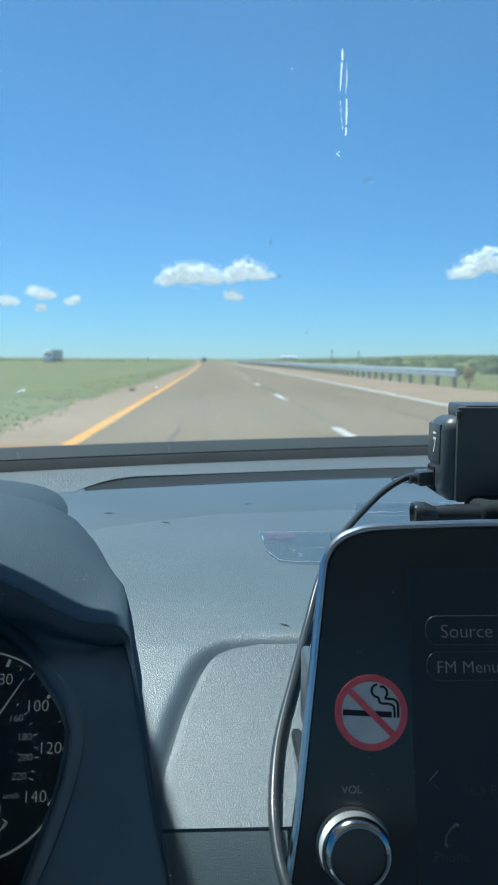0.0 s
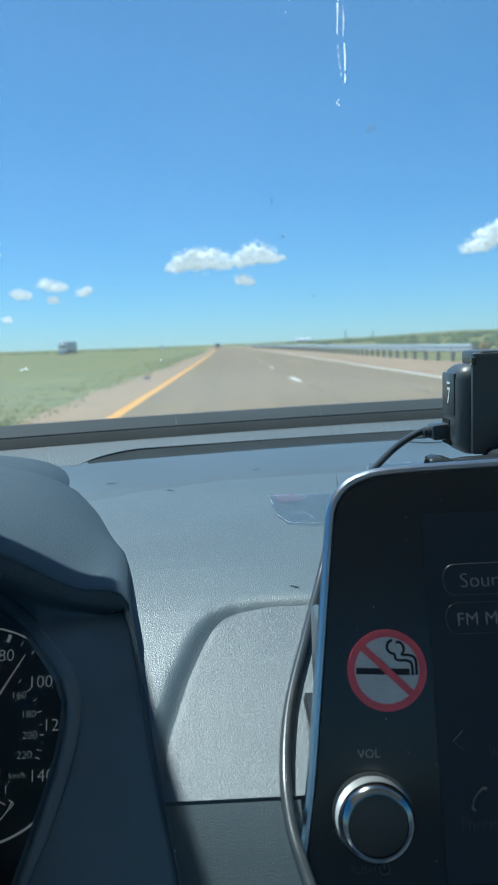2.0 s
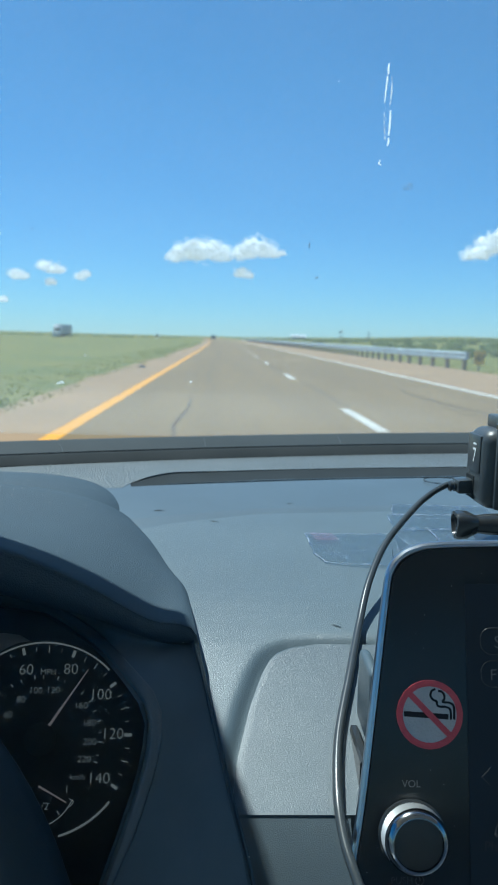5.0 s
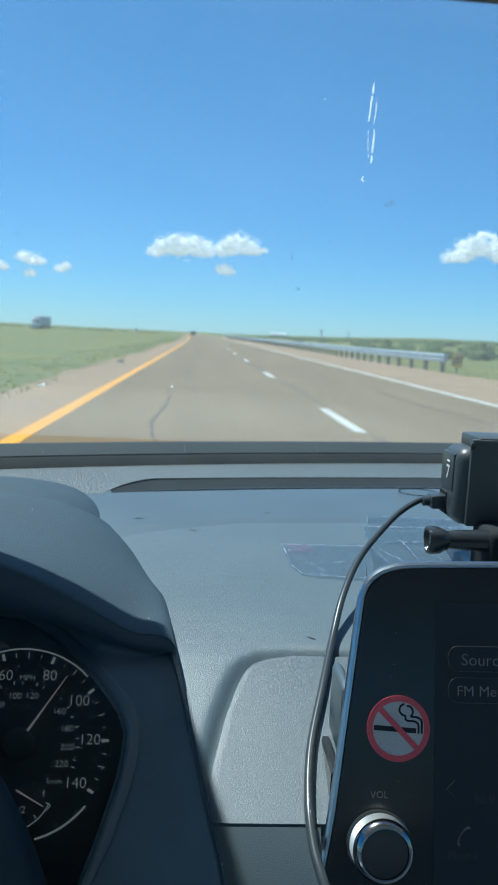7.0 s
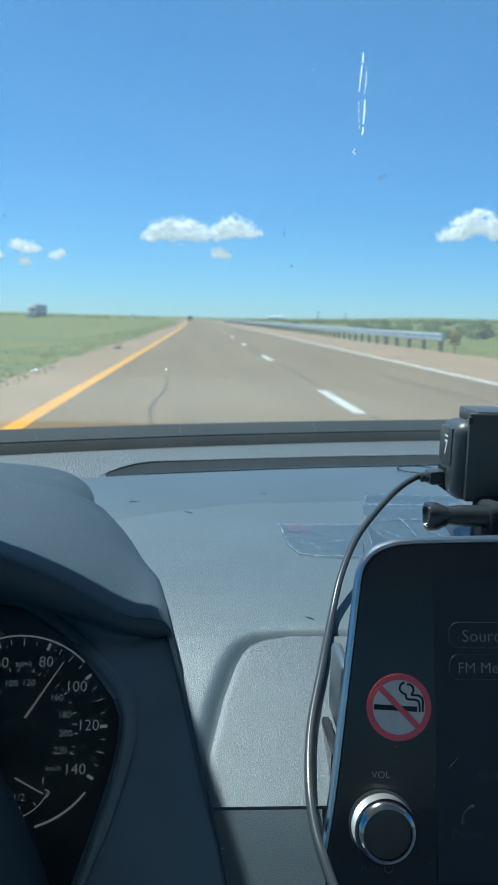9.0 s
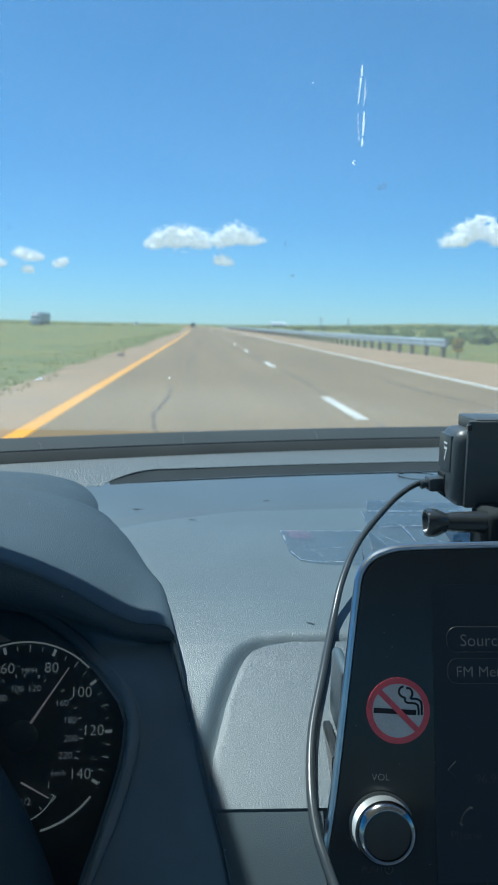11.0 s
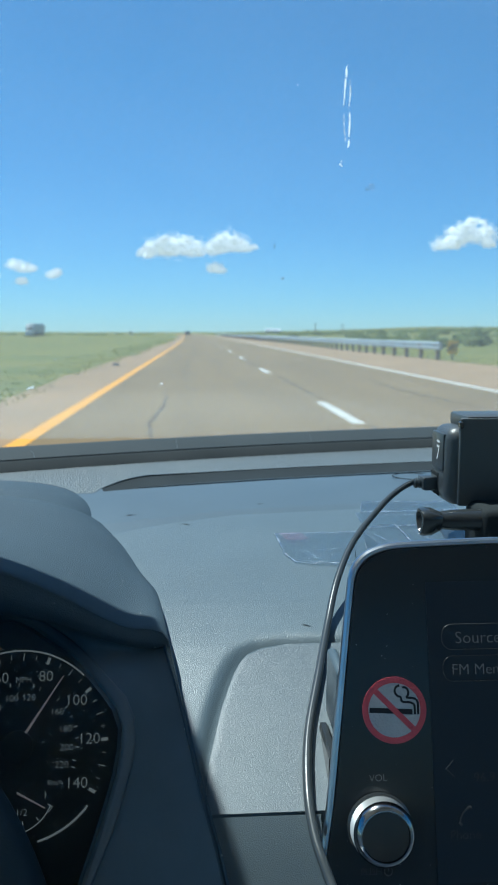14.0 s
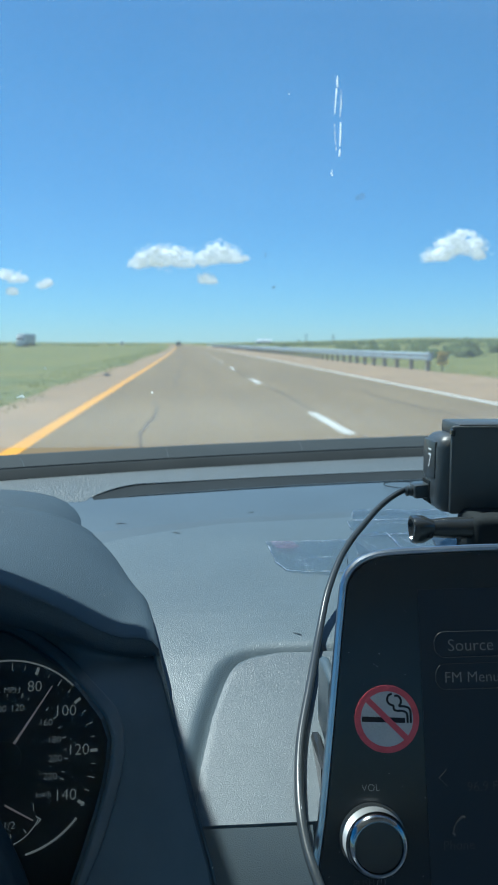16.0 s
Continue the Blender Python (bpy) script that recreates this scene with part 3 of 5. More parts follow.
def bush(seed, height, width, label):
    """A low roadside shrub: stems from the ground and a ragged crown of small leaves."""
    r = random.Random(seed)
    root = thing("bush", (0, 0, 0), label, "bush", "bushes beside the road")
    for k in range(5):
        a = r.uniform(0, 6.283)
        top = Vector((math.cos(a) * width * 0.3, math.sin(a) * width * 0.3, height * r.uniform(0.5, 0.8)))
        mid = top * 0.5 + Vector((r.uniform(-0.1, 0.1), r.uniform(-0.1, 0.1), 0))
        part("stem", tube(smoothed([(0.05 * math.cos(a), 0.05 * math.sin(a), -0.1), mid, top], 3), [0.05, 0.045, 0.04, 0.035, 0.03, 0.02, 0.01][:7], 6), "bark", root)
    vs, fs = [], []
    for k in range(15):
        a, q = r.uniform(0, 6.283), r.uniform(0, 0.75)
        c = (math.cos(a) * width * 0.5 * q, math.sin(a) * width * 0.5 * q, height * r.uniform(0.12, 0.78) * (1.05 - 0.5 * q))
        s = r.uniform(0.18, 0.34)
        leaf_clump(c, (width * s, width * s, height * s), 110, r, vs, fs)
    me = bpy.data.meshes.new("crown")
    me.from_pydata(vs, [], fs)
    me.materials.append(M["leaf"])
    ob = new("crown", me)
    ob.parent = root
    return root


kinds = [bush(11, 1.7, 3.4, "rounded dark green bush in dry grass"), bush(12, 1.1, 2.8, "low spreading grey-green bush in dry grass"),
         bush(13, 2.5, 4.4, "tall dense green bush beside the road")]
spots = [(14.5, 62, 0, 0.62), (17.0, 66, 2, 0.50), (16.2, 58, 1, 0.70), (20.5, 70, 0, 0.70), (19.0, 61, 1, 0.75), (23.5, 66, 1, 0.9), (25.5, 58, 0, 0.55),
         (28.0, 64, 1, 0.85), (31.0, 72, 2, 0.45), (24.0, 82, 0, 0.8), (18.0, 86, 1, 1.0), (30.0, 90, 1, 1.1), (22.0, 110, 2, 0.6), (38.0, 96, 0, 0.8),
         (44, 148, 2, 0.8), (33, 172, 1, 1.0), (26, 215, 1, 1.1), (61, 158, 2, 0.6), (35, 230, 2, 0.7), (50, 215, 0, 1.0), (90, 210, 2, 0.8), (64, 205, 1, 1.1)]
for k, (x, y, kind, s) in enumerate(spots):
    m = Matrix.Translation((x, y, far_height(x, y))) @ Matrix.Rotation(k * 1.7, 4, "Z")
    ob = copy_thing(kinds[kind], m)
    ob.scale = (s, s, s)
for ob in kinds:
    k = kinds.index(ob)
    x, y = ((27.0, 76), (34.0, 66), (82, 176))[k]
    ob.matrix_basis = Matrix.Translation((x, y, far_height(x, y)))

r = random.Random(5)
vs, fs = [], []
for k in range(26):
    a = 2 * math.pi * k / 26
    vs.append(Vector((0.15 * math.cos(a) * r.uniform(0.7, 1.1), 0.3 * math.sin(a) * r.uniform(0.7, 1.1), 0.0)))
bm = bmesh.new()
low = [bm.verts.new(v + Vector((-2.75, 27.5, GZ - 0.005))) for v in vs]
mid_ = [bm.verts.new(v * r.uniform(0.6, 0.9) + Vector((-2.75, 27.5, GZ + r.uniform(0.03, 0.06)))) for v in vs]
top_ = [bm.verts.new(v * r.uniform(0.15, 0.4) + Vector((-2.75, 27.5, GZ + r.uniform(0.05, 0.09)))) for v in vs]
for a, b in ((low, mid_), (mid_, top_)):
    for k in range(26):
        bm.faces.new((a[k], a[(k + 1) % 26], b[(k + 1) % 26], b[k]))
bm.faces.new(top_)
solid("tyre_scrap", bm, "tyre", "torn black scrap of tyre on the gravel shoulder", "debris", smooth=40)

# far scrub along the horizon
vs, fs = [], []
r = random.Random(21)
for k in range(520):
    y = r.uniform(260, 950)
    x = r.uniform(-0.42, 0.5) * y
    if abs(x - bend(y)) < 22:
        continue
    if x < 0 and r.random() < 0.8:
        continue
    h = r.uniform(0.6, 1.8) * (0.5 if x > 0 else 0.4)
    for j in range(3):
        leaf_clump((x + r.uniform(-3, 3), y, far_height(x, y) + h * 0.45), (r.uniform(2, 6), 2, h * 0.6), 26, r, vs, fs)
for i in range(0, len(vs), 4):
    c = (vs[i] + vs[i + 2]) / 2
    for j in range(4):
        vs[i + j] = c + (vs[i + j] - c) * 5.0
me = bpy.data.meshes.new("far_scrub")
me.from_pydata(vs, [], fs)
me.materials.append(M["leaf"])
tagged(new("far_scrub", me), "dark green scrub and low trees along the horizon", "scrub", kind="stuff")

# guard rail with its marker sign
RAIL = 32.0
rail = thing("guard_rail", (9.3, RAIL, GZ), "galvanised steel guard rail on timber posts along the gravel shoulder", "guard rail")
prof = [(0.0, 0.31), (0.045, 0.26), (0.045, 0.21), (0.0, 0.17), (0.0, 0.13), (0.045, 0.09), (0.045, 0.04), (0.0, -0.01)]


def rail_x(y):
    return 9.3 + bend(y) + 0.6 * max(0.0, 1 - (y - RAIL) / 12) ** 2


rings = []
for i in range(0, 64):
    y = RAIL + i * 3.81
    x = rail_x(y)
    rings.append([(x - u, y, GZ + 0.42 + v) for u, v in prof] + [(x - u + 0.012, y, GZ + 0.42 + v) for u, v in reversed(prof)])
part("beam", lofted(rings, True, True), "galv", rail)
part("end_cap", tube([(rail_x(RAIL), RAIL + 0.02, GZ + 0.41), (rail_x(RAIL), RAIL + 0.02, GZ + 0.73)], 0.09, 12), "galv", rail)
post_mesh = mesh_of(box((-0.075, -0.1, -0.1), (0.075, 0.1, 0.70), 0.008, 1), "post", "post", None)
for i in range(108):
    y = RAIL + 0.5 + i * 1.905
    ob = new("post", post_mesh)
    ob.parent = rail
    ob.location = (rail_x(y) - 9.3 + 0.09, y - RAIL, 0)
    if i < 24:
        block = new("spacer", block_mesh) if i else new("spacer", mesh_of(box((-0.05, -0.075, 0.44), (0.05, 0.075, 0.70), 0.006, 1), "spacer", "post", None))
        block_mesh = block.data
        block.parent = rail
        block.location = (rail_x(y) - 9.3 + 0.035, y - RAIL, 0)
mx = rail_x(RAIL) + 0.36
marker = thing("object_marker", (mx, RAIL - 0.4, GZ), "yellow and black striped marker sign at the rail's end", "road sign")
part("post", box((mx - 0.03, RAIL - 0.40, GZ - 0.1), (mx + 0.03, RAIL - 0.35, GZ + 0.80), 0.005, 1), "post", marker)
plate = part("plate", box((mx - 0.21, RAIL - 0.44, GZ + 0.24), (mx + 0.21, RAIL - 0.41, GZ + 0.78), 0.01, 2), "sign", marker)
for k in range(3):
    sl = Matrix.Translation((mx - 0.13 + k * 0.13, RAIL - 0.443, GZ + 0.51)) @ Matrix.Rotation(radians(35), 4, "Y")
    part("stripe", box((-0.026, -0.002, -0.2), (0.026, 0.002, 0.2), 0, 1, None, sl), "tyre", marker)

# grass on the verges
vs, fs = [], []
r = random.Random(77)
for k in range(2600):
    y = 8 + 140 * r.random() ** 2.0
    left = r.random() < 0.62
    x = -3.0 - 2.6 * r.random() ** 1.5 if left else 10.1 + 3.0 * r.random() ** 1.5
    x += bend(y) + 0.30 * noise.noise((0.3, y * 0.16, 1.0))
    z = far_height(x, y)
    tall = r.uniform(0.020, 0.050) * (1.0 + 0.9 * max(0.0, noise.noise((x * 0.35, y * 0.2, 9.0))))
    for j in range(4):
        a, t = r.uniform(0, 6.283), r.uniform(0.0, 0.6)
        w, lean = r.uniform(0.02, 0.045), tall * t
        bx, by = x + r.gauss(0, 0.10), y + r.gauss(0, 0.10)
        i = len(vs)
        vs += [(bx - w * math.sin(a), by + w * math.cos(a), z - 0.02), (bx + w * math.sin(a), by - w * math.cos(a), z - 0.02),
               (bx + lean * math.cos(a), by + lean * math.sin(a), z + tall * r.uniform(0.6, 1.1))]
        fs.append((i, i + 1, i + 2))
me = bpy.data.meshes.new("verge_grass")
me.from_pydata(vs, [], fs)
me.materials.append(M["blades"])
tagged(new("verge_grass", me), "short green and straw-coloured grass along the gravel shoulders", "grass", kind="stuff")

# farm building and poles near the horizon
def far_pole(at, h):
    x, y, z = at
    p = thing("utility_pole", at, "distant grey utility pole on the horizon", "utility pole", "poles near the horizon")
    part("pole", tube([(x, y, z - 0.5), (x, y, z + h)], [0.45, 0.3], 8), "post", p)
    part("crossarm", box((x - 1.3, y - 0.2, z + h - 0.9), (x + 1.3, y + 0.2, z + h - 0.4), 0.05, 1), "post", p)
    return p


for x, y, h in ((95.0, 640.0, 7.5), (128.0, 700.0, 6.5)):
    far_pole((x, y, far_height(x, y)), h)
bx, by = 66.0, 690.0
bz = far_height(bx, by)
barn = thing("farm_building", (bx, by, bz), "low grey farm building far off near the horizon", "building")
part("wall", box((bx - 6, by, bz - 0.5), (bx + 6, by + 9, bz + 2.4), 0.1, 1), "truck_grey", barn)
part("roof", lofted([[(x, by - 0.6, bz + 2.4), (x, by + 4.5, bz + 3.9), (x, by + 9.6, bz + 2.4)] for x in (bx - 6.5, bx + 6.5)], True, True), "truck_grey", barn)


def wheel_at(parent, x, y, z, radius, width):
    m = Matrix.Translation((x, y, z)) @ Matrix.Rotation(radians(90), 4, "Y")
    w = part("wheel", lathe([(radius * 0.6, -width / 2), (radius * 0.95, -width / 2), (radius, -width * 0.35), (radius, width * 0.35), (radius * 0.95, width / 2), (radius * 0.6, width / 2)], m, 24), "tyre", parent)
    part("rim", lathe([(0.01, -width * 0.4), (radius * 0.6, -width * 0.42), (radius * 0.6, width * 0.42), (0.01, width * 0.4)], m, 20), "galv", w)


def semi(at):
    """An articulated lorry that comes the other way on the far carriageway."""
    x, y, z = at
    t = thing("semi_truck", at, "white semi truck with a grey box trailer on the far carriageway", "truck")
    cab = part("cab", box((x - 1.2, y, z + 0.9), (x + 1.2, y + 2.2, z + 3.3), 0.25, 3), "truck_white", t)
    part("windscreen", box((x - 1.0, y - 0.03, z + 2.1), (x + 1.0, y + 0.05, z + 2.9), 0.02, 1), "dark_glass", cab)
    part("bonnet", box((x - 1.0, y - 1.5, z + 0.7), (x + 1.0, y + 0.2, z + 2.0), 0.2, 3), "truck_white", t)
    part("bumper", box((x - 1.15, y - 1.7, z + 0.35), (x + 1.15, y - 1.4, z + 0.8), 0.08, 2), "galv", t)
    part("fairing", box((x - 1.1, y + 0.3, z + 3.2), (x + 1.1, y + 2.1, z + 3.9), 0.3, 3), "truck_white", t)
    part("trailer", box((x - 1.3, y + 3.0, z + 1.1), (x + 1.3, y + 18.5, z + 4.1), 0.06, 2), "truck_grey", t)
    part("chassis", box((x - 0.5, y - 1.2, z + 0.6), (x + 0.5, y + 18.2, z + 1.1), 0.03, 1), "tyre", t)
    for dy in (-0.6, 4.0, 5.2, 15.2, 16.4):
        for dx in (-1.0, 1.0):
            wheel_at(t, x + dx, y + dy, z + 0.5, 0.5, 0.35)
    return t


semi((-52.0, 255.0, far_height(-52, 255)))


def car(at, paint, label, h=1.75, facing=1):
    """A distant car: body, cabin with glass, lamps and four wheels."""
    x, y, z = at
    c = thing("car", at, label, "car")
    part("body", box((x - 0.95, y, z + 0.3), (x + 0.95, y + 4.6, z + 1.0), 0.15, 3), paint, c)
    cab = part("cabin", box((x - 0.85, y + 0.5, z + 0.95), (x + 0.85, y + 3.4, z + h), 0.22, 3), paint, c)
    part("rear_window", box((x - 0.7, y + 0.44, z + 1.1), (x + 0.7, y + 0.56, z + h - 0.2), 0.02, 1), "dark_glass", cab)
    for dx in (-0.75, 0.75):
        part("lamp", box((x + dx - 0.14, y - 0.02, z + 0.65), (x + dx + 0.14, y + 0.1, z + 0.85), 0.02, 1), "red" if facing > 0 else "white", c)
        for dy in (0.9, 3.6):
            wheel_at(c, x + dx * 1.15, y + dy, z + 0.34, 0.34, 0.22)
    return c


car((0.2 + bend(310), 310.0, GZ), "car_dark", "dark car far ahead in the same lane")
car((-42.0, 520.0, far_height(-42, 520)), "truck_white", "white van on the far carriageway", 2.3, -1)


# clouds, far off
def cloud(puffs, seed, label, dist=3200.0, shreds=1.0):
    """Puffs given as (azimuth, elevation, radius) in degrees, each broken into many lumpy billows."""
    r = random.Random(seed)
    bm = bmesh.new()

    def place(a, e, d):
        a, e = radians(a), radians(e)
        return Vector((d * math.sin(a) * math.cos(e), d * math.cos(a) * math.cos(e), d * math.sin(e) + 1.2))

    for a, e, s in puffs:
        for k in range(22):
            q = r.uniform(0, 1) ** 0.5
            th = r.uniform(0, 6.283)
            da, de = s * q * math.cos(th) * 1.0, s * q * math.sin(th) * 0.75
            rad = radians(s) * dist * r.uniform(0.30, 0.52) * (1.15 - 0.6 * q)
            c = place(a + da, e + max(de, -0.42 * s), dist + r.uniform(-30, 30))
            got = bmesh.ops.create_icosphere(bm, subdivisions=2, radius=rad, matrix=Matrix.Translation(c))["verts"]
            for v in got:
                d = v.co - c
                f = 1 + 0.30 * noise.noise(v.co * (1.6 / rad) + Vector((seed, k, 0))) + 0.05 * noise.noise(v.co * (4.5 / rad))
                v.co = c + Vector((d.x * 1.15, d.y, d.z * (0.85 if d.z > 0 else 0.55))) * f
    # loose shreds that thin out round the billows
    for a, e, s in puffs:
        for k in range(int(300 * min(1.0, s) * shreds)):
            th = r.uniform(0, 6.283)
            q = 0.78 + abs(r.gauss(0, 0.26))
            de = s * q * math.sin(th) * 0.85
            c = place(a + s * q * math.cos(th) * 1.2, e + (de if de > 0 else de * 0.72), dist + r.uniform(-60, -20))
            rad = r.uniform(1.6, 3.6)
            v4 = [bm.verts.new(c + Vector((r.gauss(0, rad), r.gauss(0, rad), r.gauss(0, rad * 0.7)))) for _ in range(4)]
            for i, j, m in ((0, 1, 2), (0, 2, 3), (0, 3, 1), (1, 3, 2)):
                bm.faces.new((v4[i], v4[j], v4[m]))
    return solid("cloud", bm, "cloud", label, "cloud", "clouds in the sky", "", 180)


cloud([(-3.5, 5.45, 0.45), (-2.8, 5.75, 0.75), (-2.0, 5.88, 0.95), (-1.2, 5.95, 0.95), (-0.5, 5.85, 0.80), (0.05, 5.6, 0.50), (1.1, 5.7, 0.50), (1.6, 5.95, 0.72), (2.3, 6.25, 0.82), (2.95, 6.05, 0.68), (3.45, 5.85, 0.40), (4.1, 5.9, 0.20)], 3, "long white fair-weather cloud with two heaped lobes")
cloud([(1.3, 4.45, 0.42), (1.75, 4.35, 0.30)], 4, "small white cloud below the long one")
cloud([(16.9, 5.85, 0.45), (17.6, 6.05, 0.7), (18.3, 6.45, 0.85), (19.1, 6.75, 0.95), (19.7, 6.4, 0.75), (20.1, 5.9, 0.4)], 5, "heaped white cloud with a grey base")
for seed, puffs in ((6, [(-12.4, 4.55, 0.38), (-11.8, 4.35, 0.42), (-11.3, 4.3, 0.3)]), (7, [(-14.2, 3.85, 0.40), (-13.7, 3.8, 0.28)]), (8, [(-9.9, 3.9, 0.30), (-9.6, 4.1, 0.25)]),
                    (9, [(-11.9, 3.45, 0.28)]), (10, [(-15.6, 6.5, 0.26)]), (11, [(-17.0, 3.75, 0.32), (-16.6, 3.7, 0.28)]), (12, [(-15.0, 2.2, 0.22)])):
    cloud(puffs, seed, "small wisp of white cloud", shreds=1.6)

# ---- the car's front end, inside ----
def cowl_y(x):
    q = x if x <= 0.3 else 0.6 - x
    return 0.772 + 0.30 * (q - 0.05) - 0.25 * (q - 0.05) ** 2


PROFILE = [(0.14, 0.80), (0.182, 0.915), (0.211, 0.972), (0.2300, 1.0055), (0.251, 1.038), (0.30, 1.0585), (0.342, 1.0735), (0.38, 1.0825), (0.43, 1.0905), (0.49, 1.098), (0.55, 1.103), (0.62, 1.106), (0.70, 1.1065), (0.86, 1.1062)]
SLOT = [(-0.09, 0.588), (-0.066, 0.596), (-0.042, 0.602), (0.005, 0.613), (0.052, 0.6245), (0.10, 0.635), (0.147, 0.644), (0.207, 0.655), (0.30, 0.664), (0.9, 0.63)]
FACET = [(-0.5, 0.40), (-0.2, 0.43), (-0.06, 0.491), (0.0175, 0.518), (0.128, 0.530), (0.30, 0.533), (1.1, 0.50)]
PANEL_X = [(0.20, 0.0), (0.251, -0.001), (0.262, 0.0), (0.277, 0.0019), (0.303, 0.0078), (0.322, 0.0139), (0.331, 0.0180), (0.336, 0.0220), (0.340, 0.0290), (0.342, 0.042)]


def base_z(y):
    return lerp_table(PROFILE, y)


def soft_z(y):
    w = max(0.0008, min(0.012, 0.9 * abs(y - 0.251)))
    return (base_z(y - w) + 2 * base_z(y) + base_z(y + w)) / 4


def panel_gap(x, y):
    """Distance outside the switch panel's outline, negative within it."""
    if y <= 0.342 and x >= lerp_table(PANEL_X, y):
        return -0.001
    if x > 0.06:
        return y - 0.342
    edge = PANEL_X + [(0.342, 0.08)]
    best = 1.0
    for (y0, x0), (y1, x1) in zip(edge, edge[1:]):
        dx, dy = x1 - x0, y1 - y0
        s = max(0.0, min(1.0, ((x - x0) * dx + (y - y0) * dy) / (dx * dx + dy * dy)))
        best = min(best, math.hypot(x - x0 - s * dx, y - y0 - s * dy))
    return best


def dash_z(x, y):
    d = panel_gap(x, y)
    g = 0.0044 * math.exp(-(max(0.0, d - 0.001) / 0.0040) ** 2)
    return soft_z(y) - g


def patch(xs, low, high, ny, z, skirt=0.012, power=1.0):
    """A sheet over the plan between two curves, closed below by skirts."""
    rings = []
    for j in range(ny + 1):
        s = (j / ny) ** power
        rings.append([Vector((x, low(x) + (high(x) - low(x)) * s, z(x, low(x) + (high(x) - low(x)) * s))) for x in xs])
    down = Vector((0, 0, -skirt))
    first, last = [p + down for p in rings[0]], [p + down for p in rings[-1]]
    bm = lofted([first] + rings + [last])
    return bm


def steps(a, b, n):
    return [a + (b - a) * i / n for i in range(n + 1)]


TIP = -0.084


def slot_open(x):
    q = max(0.0, min(1.0, (x - TIP) / 0.042))
    return math.sin(q * math.pi / 2) ** 0.85


dash = thing("dashboard", (0.1, 0.45, 0.9), "dark grey textured vinyl dashboard, dusty and sunlit", "dashboard")
XS = steps(-0.52, -0.10, 14)[:-1] + steps(-0.10, 0.10, 90)[:-1] + steps(0.10, 0.32, 36)[:-1] + steps(0.32, 1.0, 16)
FOOT = [(0.13, 0.027), (0.165, 0.022), (0.195, 0.016), (0.212, 0.012), (0.231, 0.0070), (0.245, 0.0030), (0.260, 0.0), (0.270, -0.0017), (0.283, -0.0041), (0.295, -0.0068), (0.310, -0.0106), (0.322, -0.0146), (0.36, -0.020), (0.40, -0.030), (0.42, -0.034)]
PAD_LEFT = [(y, x - 0.003) for y, x in FOOT if y < 0.41] + [(0.42, -0.05), (0.46, -0.12), (0.50, -0.15), (0.56, -0.17)]
rings = []
for j in range(141):
    s_ = j / 140
    y0, y1 = 0.2515, 0.535
    row = []
    for k in range(231):
        q = (k / 230) ** 1.6
        y = y0 + (y1 - y0) * s_
        x = lerp_table(PAD_LEFT, y) + (1.0 - lerp_table(PAD_LEFT, y)) * q
        yy = y0 + (lerp_table(FACET, x) - y0) * s_
        x = lerp_table(PAD_LEFT, yy) + (1.0 - lerp_table(PAD_LEFT, yy)) * q
        row.append(Vector((x, yy, dash_z(x, yy))))
    rings.append(row)
edge_ = [p + Vector((0, 0, -0.012)) for p in rings[0]]
part("top_pad", lofted([edge_] + rings + [[p + Vector((0, 0, -0.012)) for p in rings[-1]]]), "dash", dash, "dark grey grained top pad", 60)
# Darker, smoother band of the dash top, given a vinyl of its own.
part("top_band", patch(XS[::3], lambda x: lerp_table(FACET, x) - 0.012, lambda x: lerp_table(SLOT, x) + (-0.002 if x > TIP else 0.03), 16, lambda x, y: soft_z(y) - (0.0012 if y < lerp_table(FACET, x) + 0.004 else 0.0001)), "dash_band", dash, "smoother, darker band in front of the defroster slot", 60)
part("rear_pad", patch(XS, lambda x: lerp_table(SLOT, x) + (0.0455 * slot_open(x) if x > TIP else -0.004), lambda x: cowl_y(x) - 0.018, 12, lambda x, y: soft_z(y) + 0.0014 * max(0.02, slot_open(x)) * max(0.0, min(1.0, (cowl_y(x) - 0.015 - y) / 0.05))), "coarse", dash, "grained strip below the windshield", 60)

slot_x = [x for x in steps(TIP, -0.03, 40)[:-1] + steps(-0.03, 0.55, 100)]


def slot_ring(x):
    y = lerp_table(SLOT, x)
    w = 0.0385 * slot_open(x) + 0.0004
    d = 0.0030 * slot_open(x) + 0.0002
    return [(x, y - 0.003, soft_z(y) - 0.001), (x, y, soft_z(y) - d), (x, y + 0.35 * w, soft_z(y) - d), (x, y + w + 0.0074 * slot_open(x), soft_z(y) + 0.0012 * slot_open(x)), (x, y + w + 0.0078 * slot_open(x), soft_z(y) - d - 0.0008), (x, y - 0.003, soft_z(y) - d - 0.0008)]


vent = part("defroster_slot", lofted([slot_ring(x) for x in slot_x], True, True), "slot", dash, "long dark defroster slot")
part("slot_lip", tube([(x, lerp_table(SLOT, x) + 0.0150, soft_z(lerp_table(SLOT, x)) - 0.0026) for x in steps(-0.052, 0.55, 90)], [0.0002 + 0.0006 * min(1.0, k / 12) for k in range(91)], 6), "dash_band", vent)

part("sensor_ring", tube([(0.184 + 0.017 * math.cos(t), 0.627 + 0.014 * math.sin(t), soft_z(0.627 + 0.014 * math.sin(t)) + 0.0015) for t in [2 * math.pi * k / 40 for k in range(40)]], 0.0004, 6, True), "slot", dash, "thin dark rim of a round sensor")
# the switch panel with its rounded corner, proud of the pad, and the closing panel under its seam
rows_y = steps(0.2522, 0.3418, 30)
rings = []
